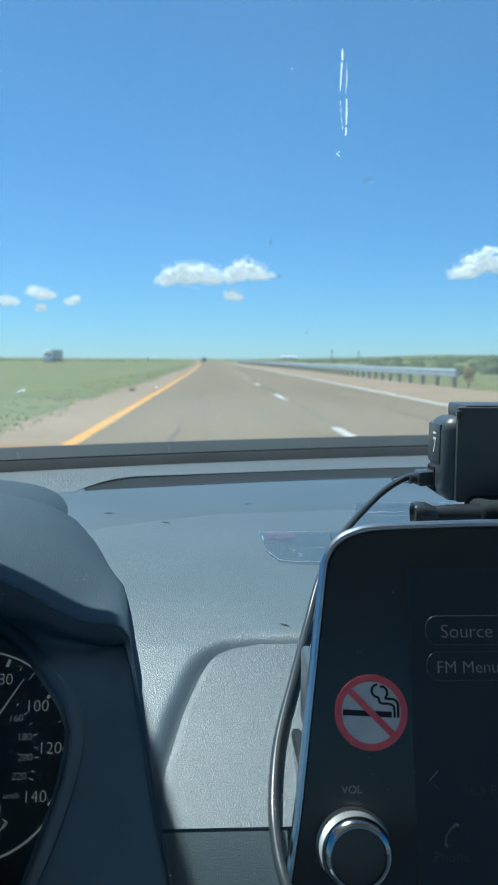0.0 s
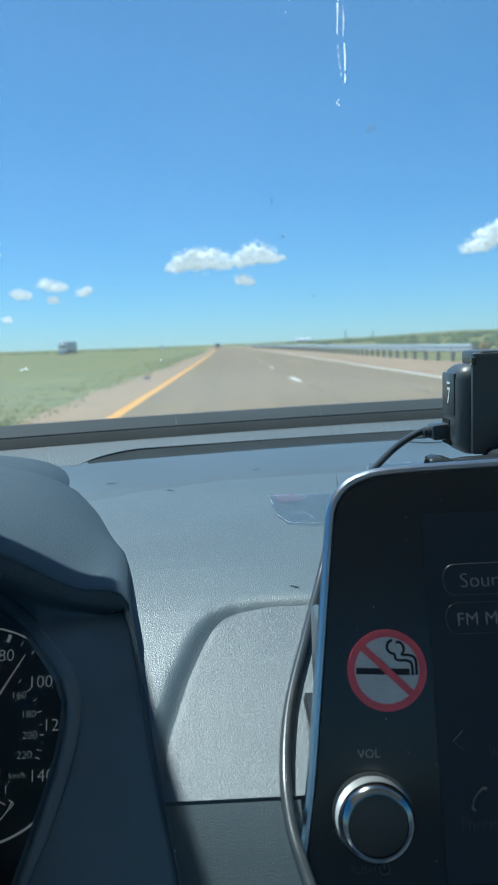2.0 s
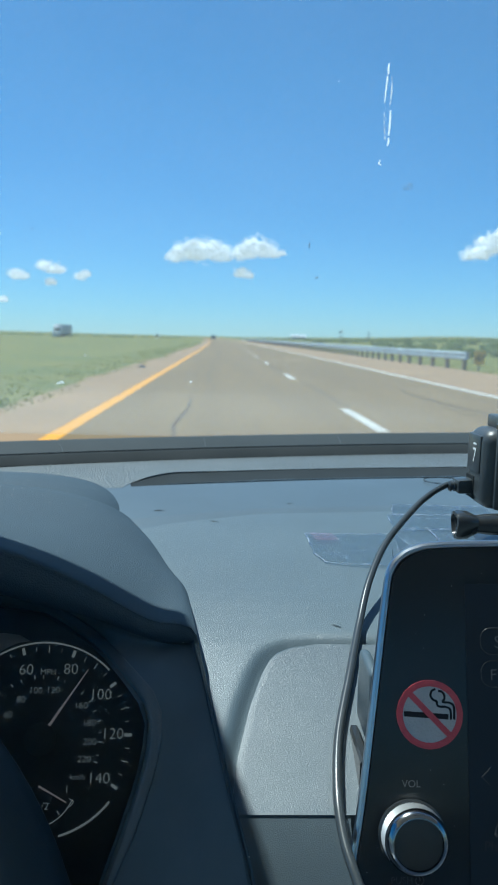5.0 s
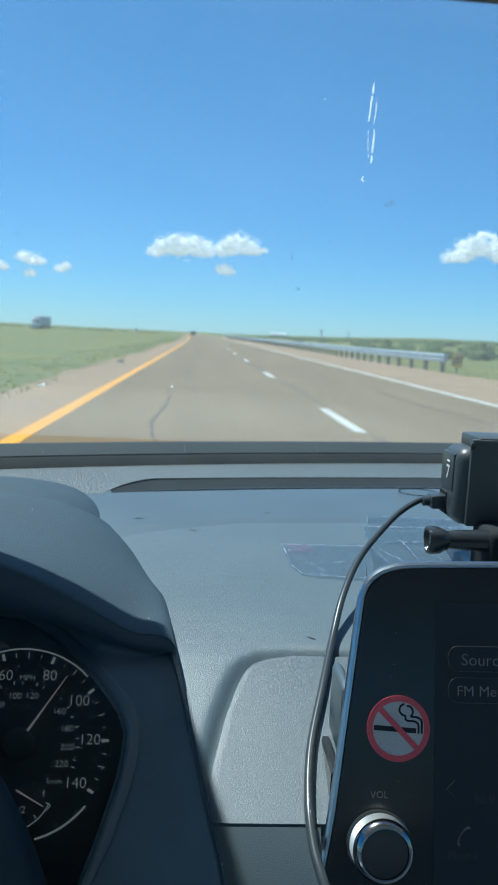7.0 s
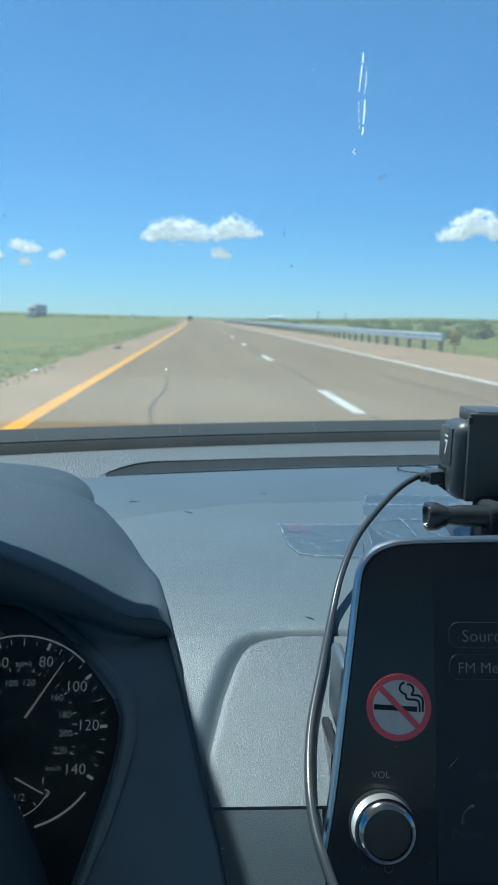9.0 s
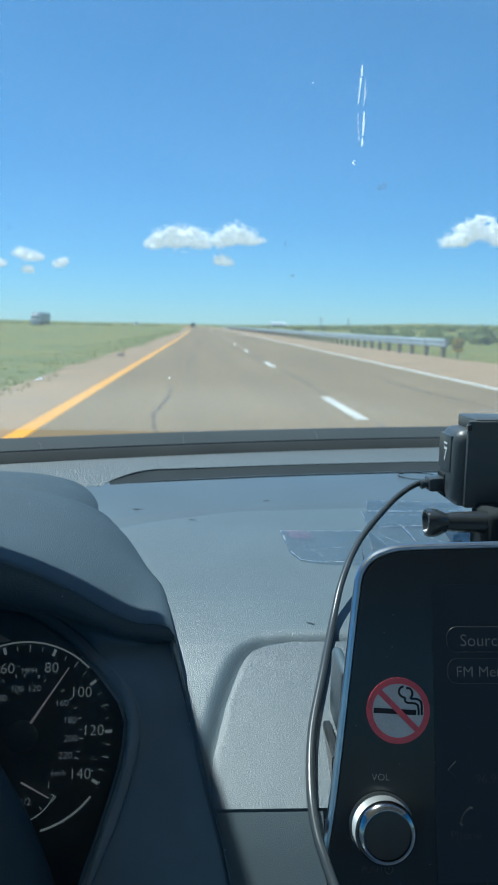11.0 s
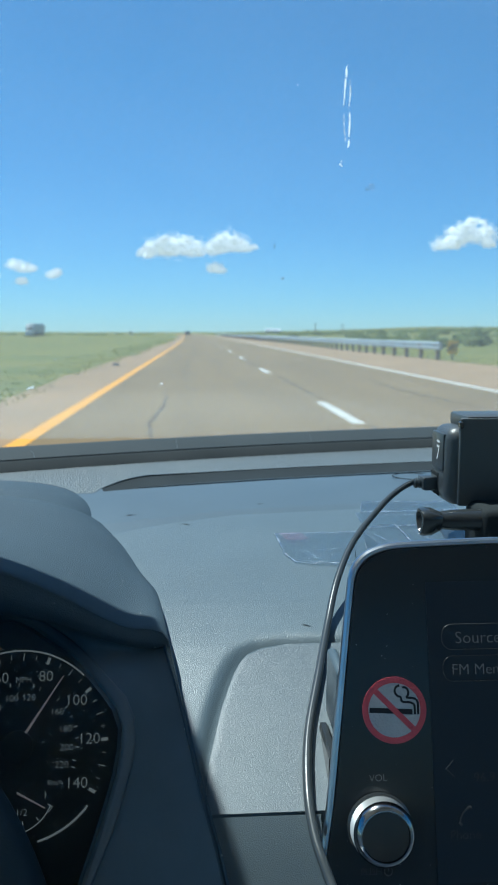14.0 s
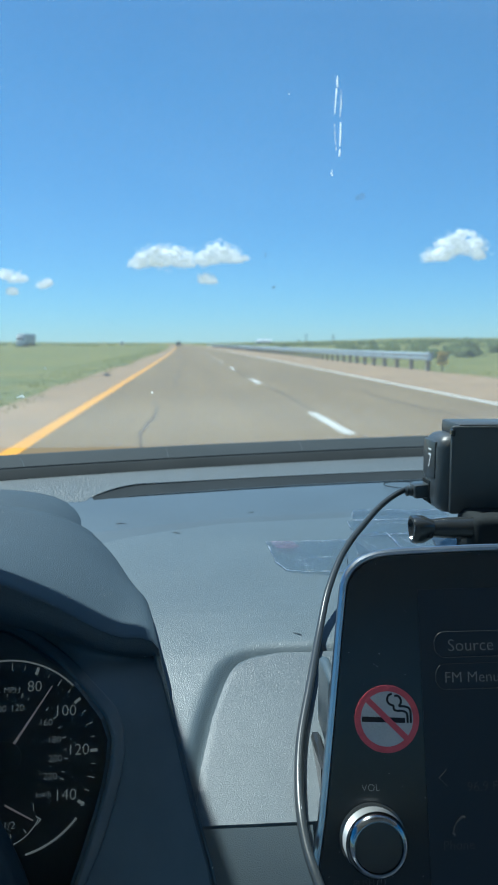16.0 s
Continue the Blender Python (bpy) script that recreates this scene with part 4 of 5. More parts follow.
for y in rows_y:
    x0 = lerp_table(PANEL_X, y)
    xs = [x0, x0 + 0.0004, x0 + 0.0014] + steps(x0 + 0.004, 0.31, 22)
    rings.append([Vector((x, y, soft_z(y) + 0.0006 - (0.0030 if i == 0 else 0.0004 if i == 1 else 0.0))) for i, x in enumerate(xs)])
lo = [p + Vector((0, -0.0002, -0.006)) for p in rings[0]]
hi = [p + Vector((0, 0.0008, -0.005)) for p in rings[-1]]
part("switch_panel", lofted([lo] + rings + [hi]), "panel", dash, "lighter grained side panel with a rounded corner", 50)
rings = []
for j in range(25):
    y = 0.13 + (0.2516 - 0.13) * j / 24
    x0 = lerp_table(FOOT, y) - 0.003
    rings.append([Vector((x0 + (0.0465 - x0) * i / 30, y, soft_z(y) + 0.0002 - 0.0004 * max(0, (y - 0.2505) / 0.0011))) for i in range(31)])
part("lower_panel", lofted(rings + [[p + Vector((0, 0, -0.012)) for p in rings[-1]]]), "lower", dash, "grained lower panel below a seam, base lightened to offset its shade", 50)
part("front_face", box((-0.55, 0.20, 0.55), (1.03, 0.42, 0.90), 0.02, 2), "cabin", dash)

# rubber seal and cowl strip at the windshield's foot
cx = steps(-0.52, 1.05, 90)
seal = []
for x in cx:
    y = cowl_y(x)
    seal.append([(x, y - 0.0195, 1.100), (x, y - 0.0190, 1.1068), (x, y - 0.0085, 1.1135), (x, y + 0.004, 1.1135), (x, y + 0.006, 1.104)])
part("windshield_seal", lofted(seal, True, True), "rubber", dash, "black rubber seal", 40)
strip_ = []
for x in cx:
    y = cowl_y(x)
    strip_.append([(x, y + 0.004, 1.104), (x, y + 0.0045, 1.1145), (x, y + 0.012, 1.1172), (x, y + 0.026, 1.1222), (x, y + 0.032, 1.1230), (x, y + 0.06, 1.116), (x, y + 0.065, 1.104)])
part("cowl_strip", lofted(strip_, True, True), "frit", dash, "scuffed dark plastic cowl strip", 40)
for x, w, tilt in ((-0.023, 0.0012, 0.004), (-0.157, 0.008, 0.012), (0.12, 0.001, 0.001)):
    y = cowl_y(x)
    part("scuff", tube([(x - w, y + 0.024, 1.1219), (x, y + 0.013, 1.1180), (x + tilt * 0.2, y + 0.005, 1.1150)], 0.0002, 5), "trim", dash)

# fallen specks of dirt on the pad
for x, y, l, a in ((-0.0108, 0.499, 0.007, -0.5), (-0.0505, 0.522, 0.008, 0.1), (0.0543, 0.358, 0.006, -0.6), (0.045, 0.545, 0.005, 0.2), (0.13, 0.40, 0.004, 0.3)):
    z = dash_z(x, y) + 0.0002
    d = Vector((math.cos(a), math.sin(a), 0)) * l / 2
    solid("dirt_speck", tube([Vector((x, y, z)) - d, Vector((x, y, z)) - d * 0.3, Vector((x, y, z)) + d], [0.0002, 0.0008, 0.0002], 6, False, None, 0.15), "speck", "dark speck of dirt on the dashboard", "dirt", "specks on the dashboard")

# ---- instrument cluster: hood, funnel, dial ----
CX = -0.20


def half_arch(xr, top, zb, n_exp, n=26):
    """Right half of a flattened arch, from the crown down to its foot."""
    a, h = xr - CX, top - zb
    pts = []
    for i in range(n + 1):
        t = math.pi / 2 * i / n
        pts.append(Vector((CX + a * max(0.0, math.sin(t)) ** (2 / n_exp), zb + h * max(0.0, math.cos(t)) ** (2 / n_exp))))
    return pts


def resample(pts, n):
    acc = [0.0]
    for a, b in zip(pts, pts[1:]):
        acc.append(acc[-1] + (b - a).length)
    out = []
    for i in range(n):
        s = acc[-1] * i / (n - 1)
        k = max(j for j in range(len(acc)) if acc[j] <= s + 1e-9)
        k = min(k, len(pts) - 2)
        out.append(pts[k].lerp(pts[k + 1], (s - acc[k]) / max(1e-9, acc[k + 1] - acc[k])))
    return out


def ring3(pts2, yfun, n=44):
    """Both halves of a ring, from (x, z) points of its right half."""
    p = resample(pts2, n)
    right = [Vector((q.x, yfun(q.y), q.y)) for q in p]
    left = [Vector((2 * CX - q.x, yfun(q.y), q.y)) for q in p[1:]]
    return left[::-1] + right


def ring4(top, leg, yfun):
    """Both halves of a ring whose crown and leg are told apart, so that they keep together from ring to ring."""
    p = resample(top, 40)[:-1] + resample([top[-1]] + leg, 16)
    right = [Vector((q.x, yfun(q.y), q.y)) for q in p]
    left = [Vector((2 * CX - q.x, yfun(q.y), q.y)) for q in p[1:]]
    return left[::-1] + right


def v2(*pairs):
    return [Vector(p) for p in pairs]


LEG = v2((-0.0152, 1.0785), (-0.0140, 1.0740), (-0.0112, 1.0665), (-0.0081, 1.0605), (-0.0057, 1.0557), (-0.0033, 1.0520), (-0.0010, 1.0468), (0.0022, 1.0407), (0.0070, 1.0290), (0.0120, 1.005), (0.016, 0.975), (0.022, 0.93))
BROW = v2((CX, 1.138), (-0.165, 1.1365), (-0.13, 1.1300), (-0.095, 1.1186), (-0.0685, 1.1070), (-0.0475, 1.0958), (-0.036, 1.0910), (-0.0275, 1.0903), (-0.0202, 1.0888), (-0.0168, 1.0840))
BROW_LOW = v2((CX, 1.112), (-0.165, 1.1110), (-0.13, 1.1055), (-0.094, 1.0957), (-0.068, 1.0898), (-0.046, 1.0822), (-0.036, 1.0792), (-0.030, 1.0780), (-0.0245, 1.0778), (-0.0200, 1.0790))
LIP = [(0.93, 0.165), (0.975, 0.195), (1.005, 0.212), (1.029, 0.231), (1.0407, 0.245), (1.0468, 0.260), (1.0520, 0.270), (1.0557, 0.283), (1.0605, 0.295), (1.0665, 0.310), (1.0740, 0.320), (1.080, 0.3255), (1.085, 0.328), (1.10, 0.331), (1.14, 0.334)]


def lip_y(z):
    return lerp_table(LIP, z)


even = lambda pts: [Vector((p.x, p.y)) for p in smoothed([(q.x, q.y, 0) for q in pts], 4)]
hood = thing("instrument_hood", (CX, 0.45, 0.95), "dark grey vinyl instrument hood, dusty on top", "instrument hood")
rear = [ring3(half_arch(xr, top, zb, n) + [Vector((xr, zb - 0.06))], lambda z, y=y: y) for y, xr, top, zb, n in
        ((0.676, -0.165, 1.0880, 1.070, 3.2), (0.655, -0.134, 1.0985, 1.070, 3.2), (0.625, -0.096, 1.1082, 1.070, 3.2), (0.575, -0.0765, 1.1175, 1.07, 3.0), (0.53, -0.0680, 1.1215, 1.07, 2.9), (0.495, -0.0650, 1.1200, 1.065, 2.9))]
front = []
for y, xr, top, zb, n in ((0.507, -0.0640, 1.1190, 1.065, 3.0), (0.503, -0.0550, 1.1222, 1.065, 2.75), (0.46, -0.0345, 1.1214, 1.058, 2.6), (0.42, -0.0235, 1.1218, 1.055, 2.55)):
    arch = half_arch(xr, top, zb, n)
    front.append(ring4([p for p in arch if p.y > zb + 0.022], [p for p in arch if p.y <= zb + 0.022][::4] + [Vector((xr + 0.004, 1.0)), Vector((xr + 0.006, 0.95))], lambda z, y=y: y))


def eased(rings, steps_=4):
    """More rings between the given ones, on smooth curves from ring to ring."""
    cols = [smoothed(c, steps_) for c in zip(*rings)]
    return [list(r) for r in zip(*cols)]


part("rear_cover", lofted(eased(rear)), "hood", hood, "", 50)
lip = ring4(even(BROW), even(LEG), lip_y)
lip_in = ring4(even(BROW_LOW), even([Vector((p.x - 0.0022, p.y)) for p in LEG]), lambda z: lip_y(max(z, 1.083) if z > 1.0775 else z) + (0.002 if z > 1.0775 else -0.0003))
between = [[p.lerp(q, t) + Vector((0.0026 if p.x > CX else -0.0026, 0, 0.0015)) * (4 * t * (1 - t)) for p, q in zip(front[-1], lip)] for t in (0.35, 0.70)]
outer = len(lip) - 16
for ring in [front[-1]] + between:
    for k in range(outer, len(ring)):
        tuck = 0.0017 * min(9, k - outer + 1)
        ring[k].x -= tuck
        ring[len(ring) - 1 - k].x += tuck
rolled = [[a.lerp(b, t) + Vector((0, -d * min(1.0, (a - b).length / 0.010), 0)) for a, b in zip(lip, lip_in)] for t, d in ((0.16, 0.0034), (0.52, 0.0050), (0.86, 0.0026))]
shell = eased(front[1:] + between + [lip] + rolled + [lip_in])
crest = 4 * len(front[1:] + between)
for _ in range(60):
    heights = [[p.z for p in r] for r in shell]
    for i in range(1, crest):
        for k, p in enumerate(shell[i]):
            inner = max(0.0, min(1.0, (0.150 - abs(p.x - CX)) / 0.03))
            p.z += inner * (0.25 * heights[i - 1][k] + 0.25 * heights[i + 1][k] - 0.5 * heights[i][k])
part("visor", lofted(front[:1] + shell), "hood", hood, "dusty visor with a rounded rear edge", 60)


def dial_y(z):
    return 0.383 + 0.40 * (z - 1.003)


# the trim ring stands well in front of the dials: crown points first, then its side
TRIM_OUT = ([(CX, 0.385, 1.092), (-0.1124, 0.3850, 1.0808), (-0.0932, 0.3800, 1.0788), (-0.0766, 0.3700, 1.0725), (-0.0614, 0.3450, 1.0727), (-0.0482, 0.3150, 1.0747), (-0.0398, 0.3000, 1.0734)],
    [(-0.0333, 0.2906, 1.0704), (-0.0300, 0.2857, 1.0622), (-0.0298, 0.2816, 1.0553), (-0.0316, 0.2758, 1.0457), (-0.0349, 0.2697, 1.0354), (-0.0392, 0.2626, 1.0237), (-0.0446, 0.2564, 1.0133), (-0.0487, 0.2513, 1.0049), (-0.075, 0.225, 0.965)])
TRIM_IN = ([(CX, 0.385, 1.086), (-0.1126, 0.3850, 1.0760), (-0.0964, 0.3800, 1.0741), (-0.0812, 0.3700, 1.0689), (-0.0657, 0.3450, 1.0698), (-0.0522, 0.3150, 1.0721), (-0.0427, 0.2980, 1.0696)],
    [(-0.0369, 0.2883, 1.0664), (-0.0348, 0.2840, 1.0594), (-0.0351, 0.2805, 1.0535), (-0.0375, 0.2736, 1.0421), (-0.0407, 0.2681, 1.0329), (-0.0449, 0.2611, 1.0212), (-0.0480, 0.2565, 1.0135), (-0.0514, 0.2514, 1.0050), (-0.075, 0.225, 0.965)])
OPENING = ([(CX, 0.384, 1.083), (-0.1125, 0.3840, 1.0737), (-0.0978, 0.3790, 1.0720), (-0.0832, 0.3690, 1.0671), (-0.0678, 0.3440, 1.0685), (-0.0545, 0.3140, 1.0709), (-0.0451, 0.2970, 1.0686)],
    [(-0.0401, 0.2883, 1.0665), (-0.0375, 0.2847, 1.0604), (-0.0378, 0.2805, 1.0536), (-0.0401, 0.2737, 1.0421), (-0.0433, 0.2682, 1.0329), (-0.0474, 0.2612, 1.0213), (-0.0505, 0.2565, 1.0136), (-0.0539, 0.2515, 1.0051), (-0.075, 0.225, 0.965)])


def ring5(crown, side):
    p = resample(smoothed(crown, 4), 40)[:-1] + resample(smoothed([crown[-1]] + side, 4), 16)
    return [Vector((2 * CX - q.x, q.y, q.z)) for q in p[1:]][::-1] + list(p)


bo, bi, ap = ring5(*TRIM_OUT), ring5(*TRIM_IN), ring5(*OPENING)
nearer = lambda ring, d: [q + Vector((0, -d, d * 0.5)) for q in ring]
mid = [a.lerp(b, 0.45) for a, b in zip(lip_in, bo)]
part("funnel", lofted(eased([lip_in, [q + Vector((0, 0.005, 0)) for q in mid], bo], 5)), "funnel", hood, "shaded inner wall round the dials", 50)
part("bezel", lofted(eased([bo, [a.lerp(b, 0.15) for a, b in zip(nearer(bo, 0.0008), nearer(bi, 0.0008))], [a.lerp(b, 0.8) for a, b in zip(nearer(bo, 0.0008), nearer(bi, 0.0008))], bi], 3)), "trim", hood, "slim grey trim ring", 50)


def behind(q):
    """Where the wall behind the opening meets the dials' plane, spreading a little."""
    d = q - Vector((0.0, -0.03, 1.215))
    k = (0.3815 + 0.40 * (q.z - 1.003) - q.y) / (d.y - 0.40 * d.z)
    p = q + d * k
    return p + Vector((0.010 if q.x > CX else -0.010, 0, 0.006 if q.z > 1.06 else -0.006))


deep = [behind(q) for q in ap]
part("inner_wall", lofted([bi, [a.lerp(b, 0.5) + Vector((0, 0.0025, -0.001)) for a, b in zip(bi, ap)], ap, [a.lerp(b, 0.04) for a, b in zip(ap, deep)], deep]), "dial", hood, "dark wall behind the trim ring", 30)

cluster = thing("instrument_cluster", (CX, 0.38, 0.96), "black instrument cluster with lit white speedometer figures", "instrument cluster")
DIALM = Matrix.Translation((0, dial_y(1.003), 1.003)) @ Matrix(((1, 0, 0, 0), (0, 0.3714, -0.9285, 0), (0, 0.9285, 0.3714, 0), (0, 0, 0, 1)))


def on_dial(x, z, lift=0.0005):
    return DIALM @ Matrix.Translation((x, (z - 1.003) * 1.077, lift))


part("dial_face", prism([(x, (z - 1.003) * 1.077) for x, z in ((-0.37, 0.88), (-0.03, 0.88), (-0.03, 1.075), (-0.37, 1.075))], DIALM, -0.004, 0.0), "dial", cluster)
HUB = (-0.1043, 1.001)
R0 = 0.0485


def ray_at(mph):
    """Angle on the dial for a speed, in radians from the x axis."""
    return lerp_table([(0, radians(213)), (60, radians(105)), (80, radians(71)), (100, radians(37)), (120, radians(3)), (140, radians(-30))], mph)


def polar(a, r):
    return HUB[0] + r * math.cos(a), HUB[1] + r * math.sin(a) / 1.077 * 1.0


for mph in range(0, 145, 5):
    a = ray_at(mph)
    x, z = polar(a, R0)
    big, half = mph % 20 == 0, mph % 10 == 0
    l, w = (0.0040, 0.0017) if big else (0.0040, 0.00045) if half else (0.0026, 0.00035)
    m = on_dial(x, z) @ Matrix.Rotation(a, 4, "Z")
    part("tick", box((-l / 2, -w / 2, 0), (l / 2, w / 2, 0.0002), 0, 1, None, m), "print", cluster)
for mph, x, z in ((20, -0.142, 0.994), (40, -0.137, 1.022), (60, -0.1147, 1.0356), (80, -0.0897, 1.036), (100, -0.0715, 1.0234), (120, -0.0638, 1.004), (140, -0.0702, 0.9825)):
    part("figure", lettering(str(mph), on_dial(x, z), height=0.0057), "print", cluster)
for kmh, x, z in ((100, -0.1082, 1.0251), (120, -0.0985, 1.0254), (160, -0.0824, 1.0178), (180, -0.0774, 1.0092), (200, -0.0769, 1.0), (220, -0.0794, 0.9916), (80, -0.1165, 1.0205), (60, -0.123, 1.013)):
    part("small_figure", lettering(str(kmh), on_dial(x, z), height=0.0035), "dimprint", cluster)
    a = math.atan2(z - HUB[1], x - HUB[0])
    tx, tz = polar(a, 0.0334)
    part("small_tick", box((-0.0011, -0.0003, 0), (0.0011, 0.0003, 0.0002), 0, 1, None, on_dial(tx, tz) @ Matrix.Rotation(a, 4, "Z")), "dimprint", cluster)
part("unit_label", lettering("MPH", on_dial(-0.1023, 1.0344), width=0.0085), "dimprint", cluster)
part("unit_label", lettering("km/h", on_dial(-0.0826, 0.983), width=0.0080), "dimprint", cluster)
part("arc", tube([on_dial(*polar(radians(t), R0 + 0.0035)) @ Vector((0, 0, 0)) for t in range(46, 136, 3)], 0.0005, 6), "print", cluster)
part("arc", tube([on_dial(*polar(radians(t), R0 + 0.0025)) @ Vector((0, 0, 0)) for t in range(-75, -36, 3)], 0.0006, 6), "print", cluster)
na = math.atan2(1.0374 - HUB[1], -0.0792 - HUB[0])
nm = on_dial(HUB[0], HUB[1], 0.003) @ Matrix.Rotation(na + 0.02, 4, "Z")
needle = part("needle", prism([(0.009, -0.0007), (0.045, -0.00025), (0.045, 0.00025), (0.009, 0.0007)], nm, 0, 0.0008), "needle", cluster, "pale speedometer needle")
part("hub", lathe([(0.0001, 0.0), (0.0088, 0.0), (0.0088, 0.0012), (0.007, 0.0022), (0.0001, 0.0024)], on_dial(HUB[0], HUB[1]), 32), "dial", cluster)
part("fuel_needle", prism([(0.004, -0.0005), (0.0215, -0.0003), (0.0215, 0.0003), (0.004, 0.0005)], on_dial(-0.1065, 0.9805, 0.002) @ Matrix.Rotation(radians(-28), 4, "Z"), 0, 0.0006), "needle", cluster)
part("fuel_arc", tube([on_dial(-0.1065 + 0.0235 * math.cos(radians(t)), 0.9805 + 0.0218 * math.sin(radians(t))) @ Vector((0, 0, 0)) for t in range(-82, -20, 4)], 0.0003, 5), "print", cluster)
part("fuel_tick", tube([on_dial(-0.0865, 0.9728) @ Vector(), on_dial(-0.0838, 0.9713) @ Vector(), on_dial(-0.0858, 0.9688) @ Vector()], 0.0003, 5), "print", cluster)
part("fuel_figure", lettering("1", on_dial(-0.0879, 0.9772), height=0.0038), "print", cluster)
part("fuel_figure", lettering("1/2", on_dial(-0.1001, 0.9692), height=0.0036), "dimprint", cluster)

for x, z, a in ((-0.0996, 0.9640, -90), (-0.0918, 0.9660, -55)):
    part("fuel_tick", box((-0.0012, -0.00022, 0), (0.0012, 0.00022, 0.0002), 0, 1, None, on_dial(x, z) @ Matrix.Rotation(radians(a), 4, "Z")), "print", cluster)
for kmh in (70, 90, 110, 130, 150, 170, 190, 210):
    a = ray_at(kmh / 1.609)
    tx, tz = polar(a, 0.0330)
    part("small_tick", box((-0.0010, -0.0002, 0), (0.0010, 0.0002, 0.0002), 0, 1, None, on_dial(tx, tz) @ Matrix.Rotation(a, 4, "Z")), "dimprint", cluster)
crescent = [(-0.150, 1.0500), (-0.1390, 1.0535), (-0.1284, 1.0540), (-0.1203, 1.0531), (-0.1137, 1.0500), (-0.1217, 1.0489), (-0.1284, 1.0455), (-0.1390, 1.0390), (-0.150, 1.0330)]
part("dial_trim", prism([(x, (z - 1.003) * 1.077) for x, z in crescent], DIALM, 0.0, 0.0012, 0.0004), "silver_trim", cluster, "grey crescent trim beside the dial")

centre = Vector((CX, 0.30, 1.02))
part("lens", lofted([ap, [q.lerp(centre, 0.5) for q in ap], [centre.lerp(q, 0.02) for q in ap]]), "lens", cluster, "clear plastic lens", None).visible_shadow = False

# ---- steering wheel ----
wheel = thing("steering_wheel", (-0.237, 0.223, 0.80), "black leather steering wheel seen at its upper rim", "steering wheel")
WM = Matrix.Translation((-0.2335, 0.2163, 0.9515)) @ Matrix(((1, 0, 0, 0), (0, 0.42, -0.9075, 0), (0, 0.9075, 0.42, 0), (0, 0, 0, 1)))
RR, TR = 0.170, 0.0150
part("rim", lathe([(RR + TR * math.cos(t), TR * math.sin(t)) for t in [2 * math.pi * k / 16 for k in range(17)]], WM, 96), "wheel", wheel, "", 60)
part("airbag_cover", prism([(0.075 * math.cos(t) * (1.1 if abs(math.cos(t)) > .7 else 1), 0.06 * math.sin(t) - 0.005) for t in [2 * math.pi * k / 40 for k in range(40)]], WM, -0.035, 0.01, 0.008), "wheel", wheel)
for a in (0, 180, 270):
    m = WM @ Matrix.Rotation(radians(a), 4, "Z")
    part("spoke", box((0.05, -0.018, -0.02), (0.165, 0.018, -0.006), 0.005, 2, None, m), "trim", wheel)
part("column", tube([WM @ Vector((0, 0, -0.03)), WM @ Vector((0, -0.02, -0.16))], [0.045, 0.05], 24), "funnel", wheel)

# ---- centre screen ----
SN = math.sqrt(1 + 0.27 ** 2)
SM = Matrix.Translation((0.068, 0.249, 1.056)) @ Matrix(((1, 0, 0, 0), (0, 0.27 / SN, -1 / SN, 0), (0, 1 / SN, 0.27 / SN, 0), (0, 0, 0, 1)))


def on_screen(x, z, lift=0.0006):
    return SM @ Matrix.Translation((x - 0.068, (z - 1.056) * SN, lift))


def suv(x, z):
    return (x - 0.068, (z - 1.056) * SN)


LEFT = ((0.0425, 0.995), (0.0455, 1.020), (0.0500, 1.0455), (0.0545, 1.0790), (0.0602, 1.1225), (0.0620, 1.1325), (0.0660, 1.1382), (0.0720, 1.1414), (0.0830, 1.1432), (0.12, 1.1443))
left2 = [(p.x, p.y) for p in smoothed([(x, z, 0) for x, z in LEFT], 4)]
SMID = 0.175
outline = [suv(x, z) for x, z in left2] + [suv(2 * SMID - x, z) for x, z in reversed(left2)]
grow = lambda pts, k: [(u + (k if u < SMID - 0.068 else -k), v - (k if v > 0.07 else 0)) for u, v in pts]
screen = thing("infotainment_screen", (SMID, 0.27, 0.98), "gloss black infotainment screen with a silver rim, display dimmed", "car screen")
part("front_glass", prism(grow(outline, 0.0012), SM, -0.004, 0.0, 0.0006), "piano", screen, "gloss black front with dust specks", 30)
part("rim", tube([SM @ Vector((u, v, -0.0022)) for u, v in outline], 0.0019, 10, False, None, 1.0, SM.col[2].xyz), "chrome", screen, "satin silver rim")
part("back_shell", prism(grow(outline, 0.0005), SM, -0.014, -0.004), "funnel", screen, "", 30)
part("back_housing", prism(grow(outline, 0.007), SM, -0.045, -0.0145, 0.006), "funnel", screen, "", 30)
part("stand", box((0.11, 0.285, 1.02), (0.24, 0.36, 1.10), 0.01, 2), "funnel", screen)
part("side_trim", box((0.0562, 0.274, 1.056), (0.0612, 0.302, 1.088), 0.0022, 3), "panel", screen, "grey plastic side trim behind the rim")
# Black block set into the gap in place of the shade there.
part("gap_shade", box((0.0515, 0.262, 1.02), (0.0560, 0.300, 1.056), 0.001, 1), "piano", screen)
part("display", prism([suv(x, z) for x, z in ((0.0915, 1.015), (0.26, 1.015), (0.26, 1.1287), (0.0915, 1.1287))], SM, 0.0001, 0.0003), "display", screen, "dimmed dark blue display")


def rounded(x0, z0, x1, z1, r):
    pts = []
    for cx_, cz_, a0 in ((x0 + r, z1 - r, 90), (x0 + r, z0 + r, 180), (x1 - r, z0 + r, 270), (x1 - r, z1 - r, 0)):
        pts += [(cx_ + r * math.cos(radians(a0 + t)), cz_ + r * math.sin(radians(a0 + t))) for t in range(0, 91, 15)]
    return pts


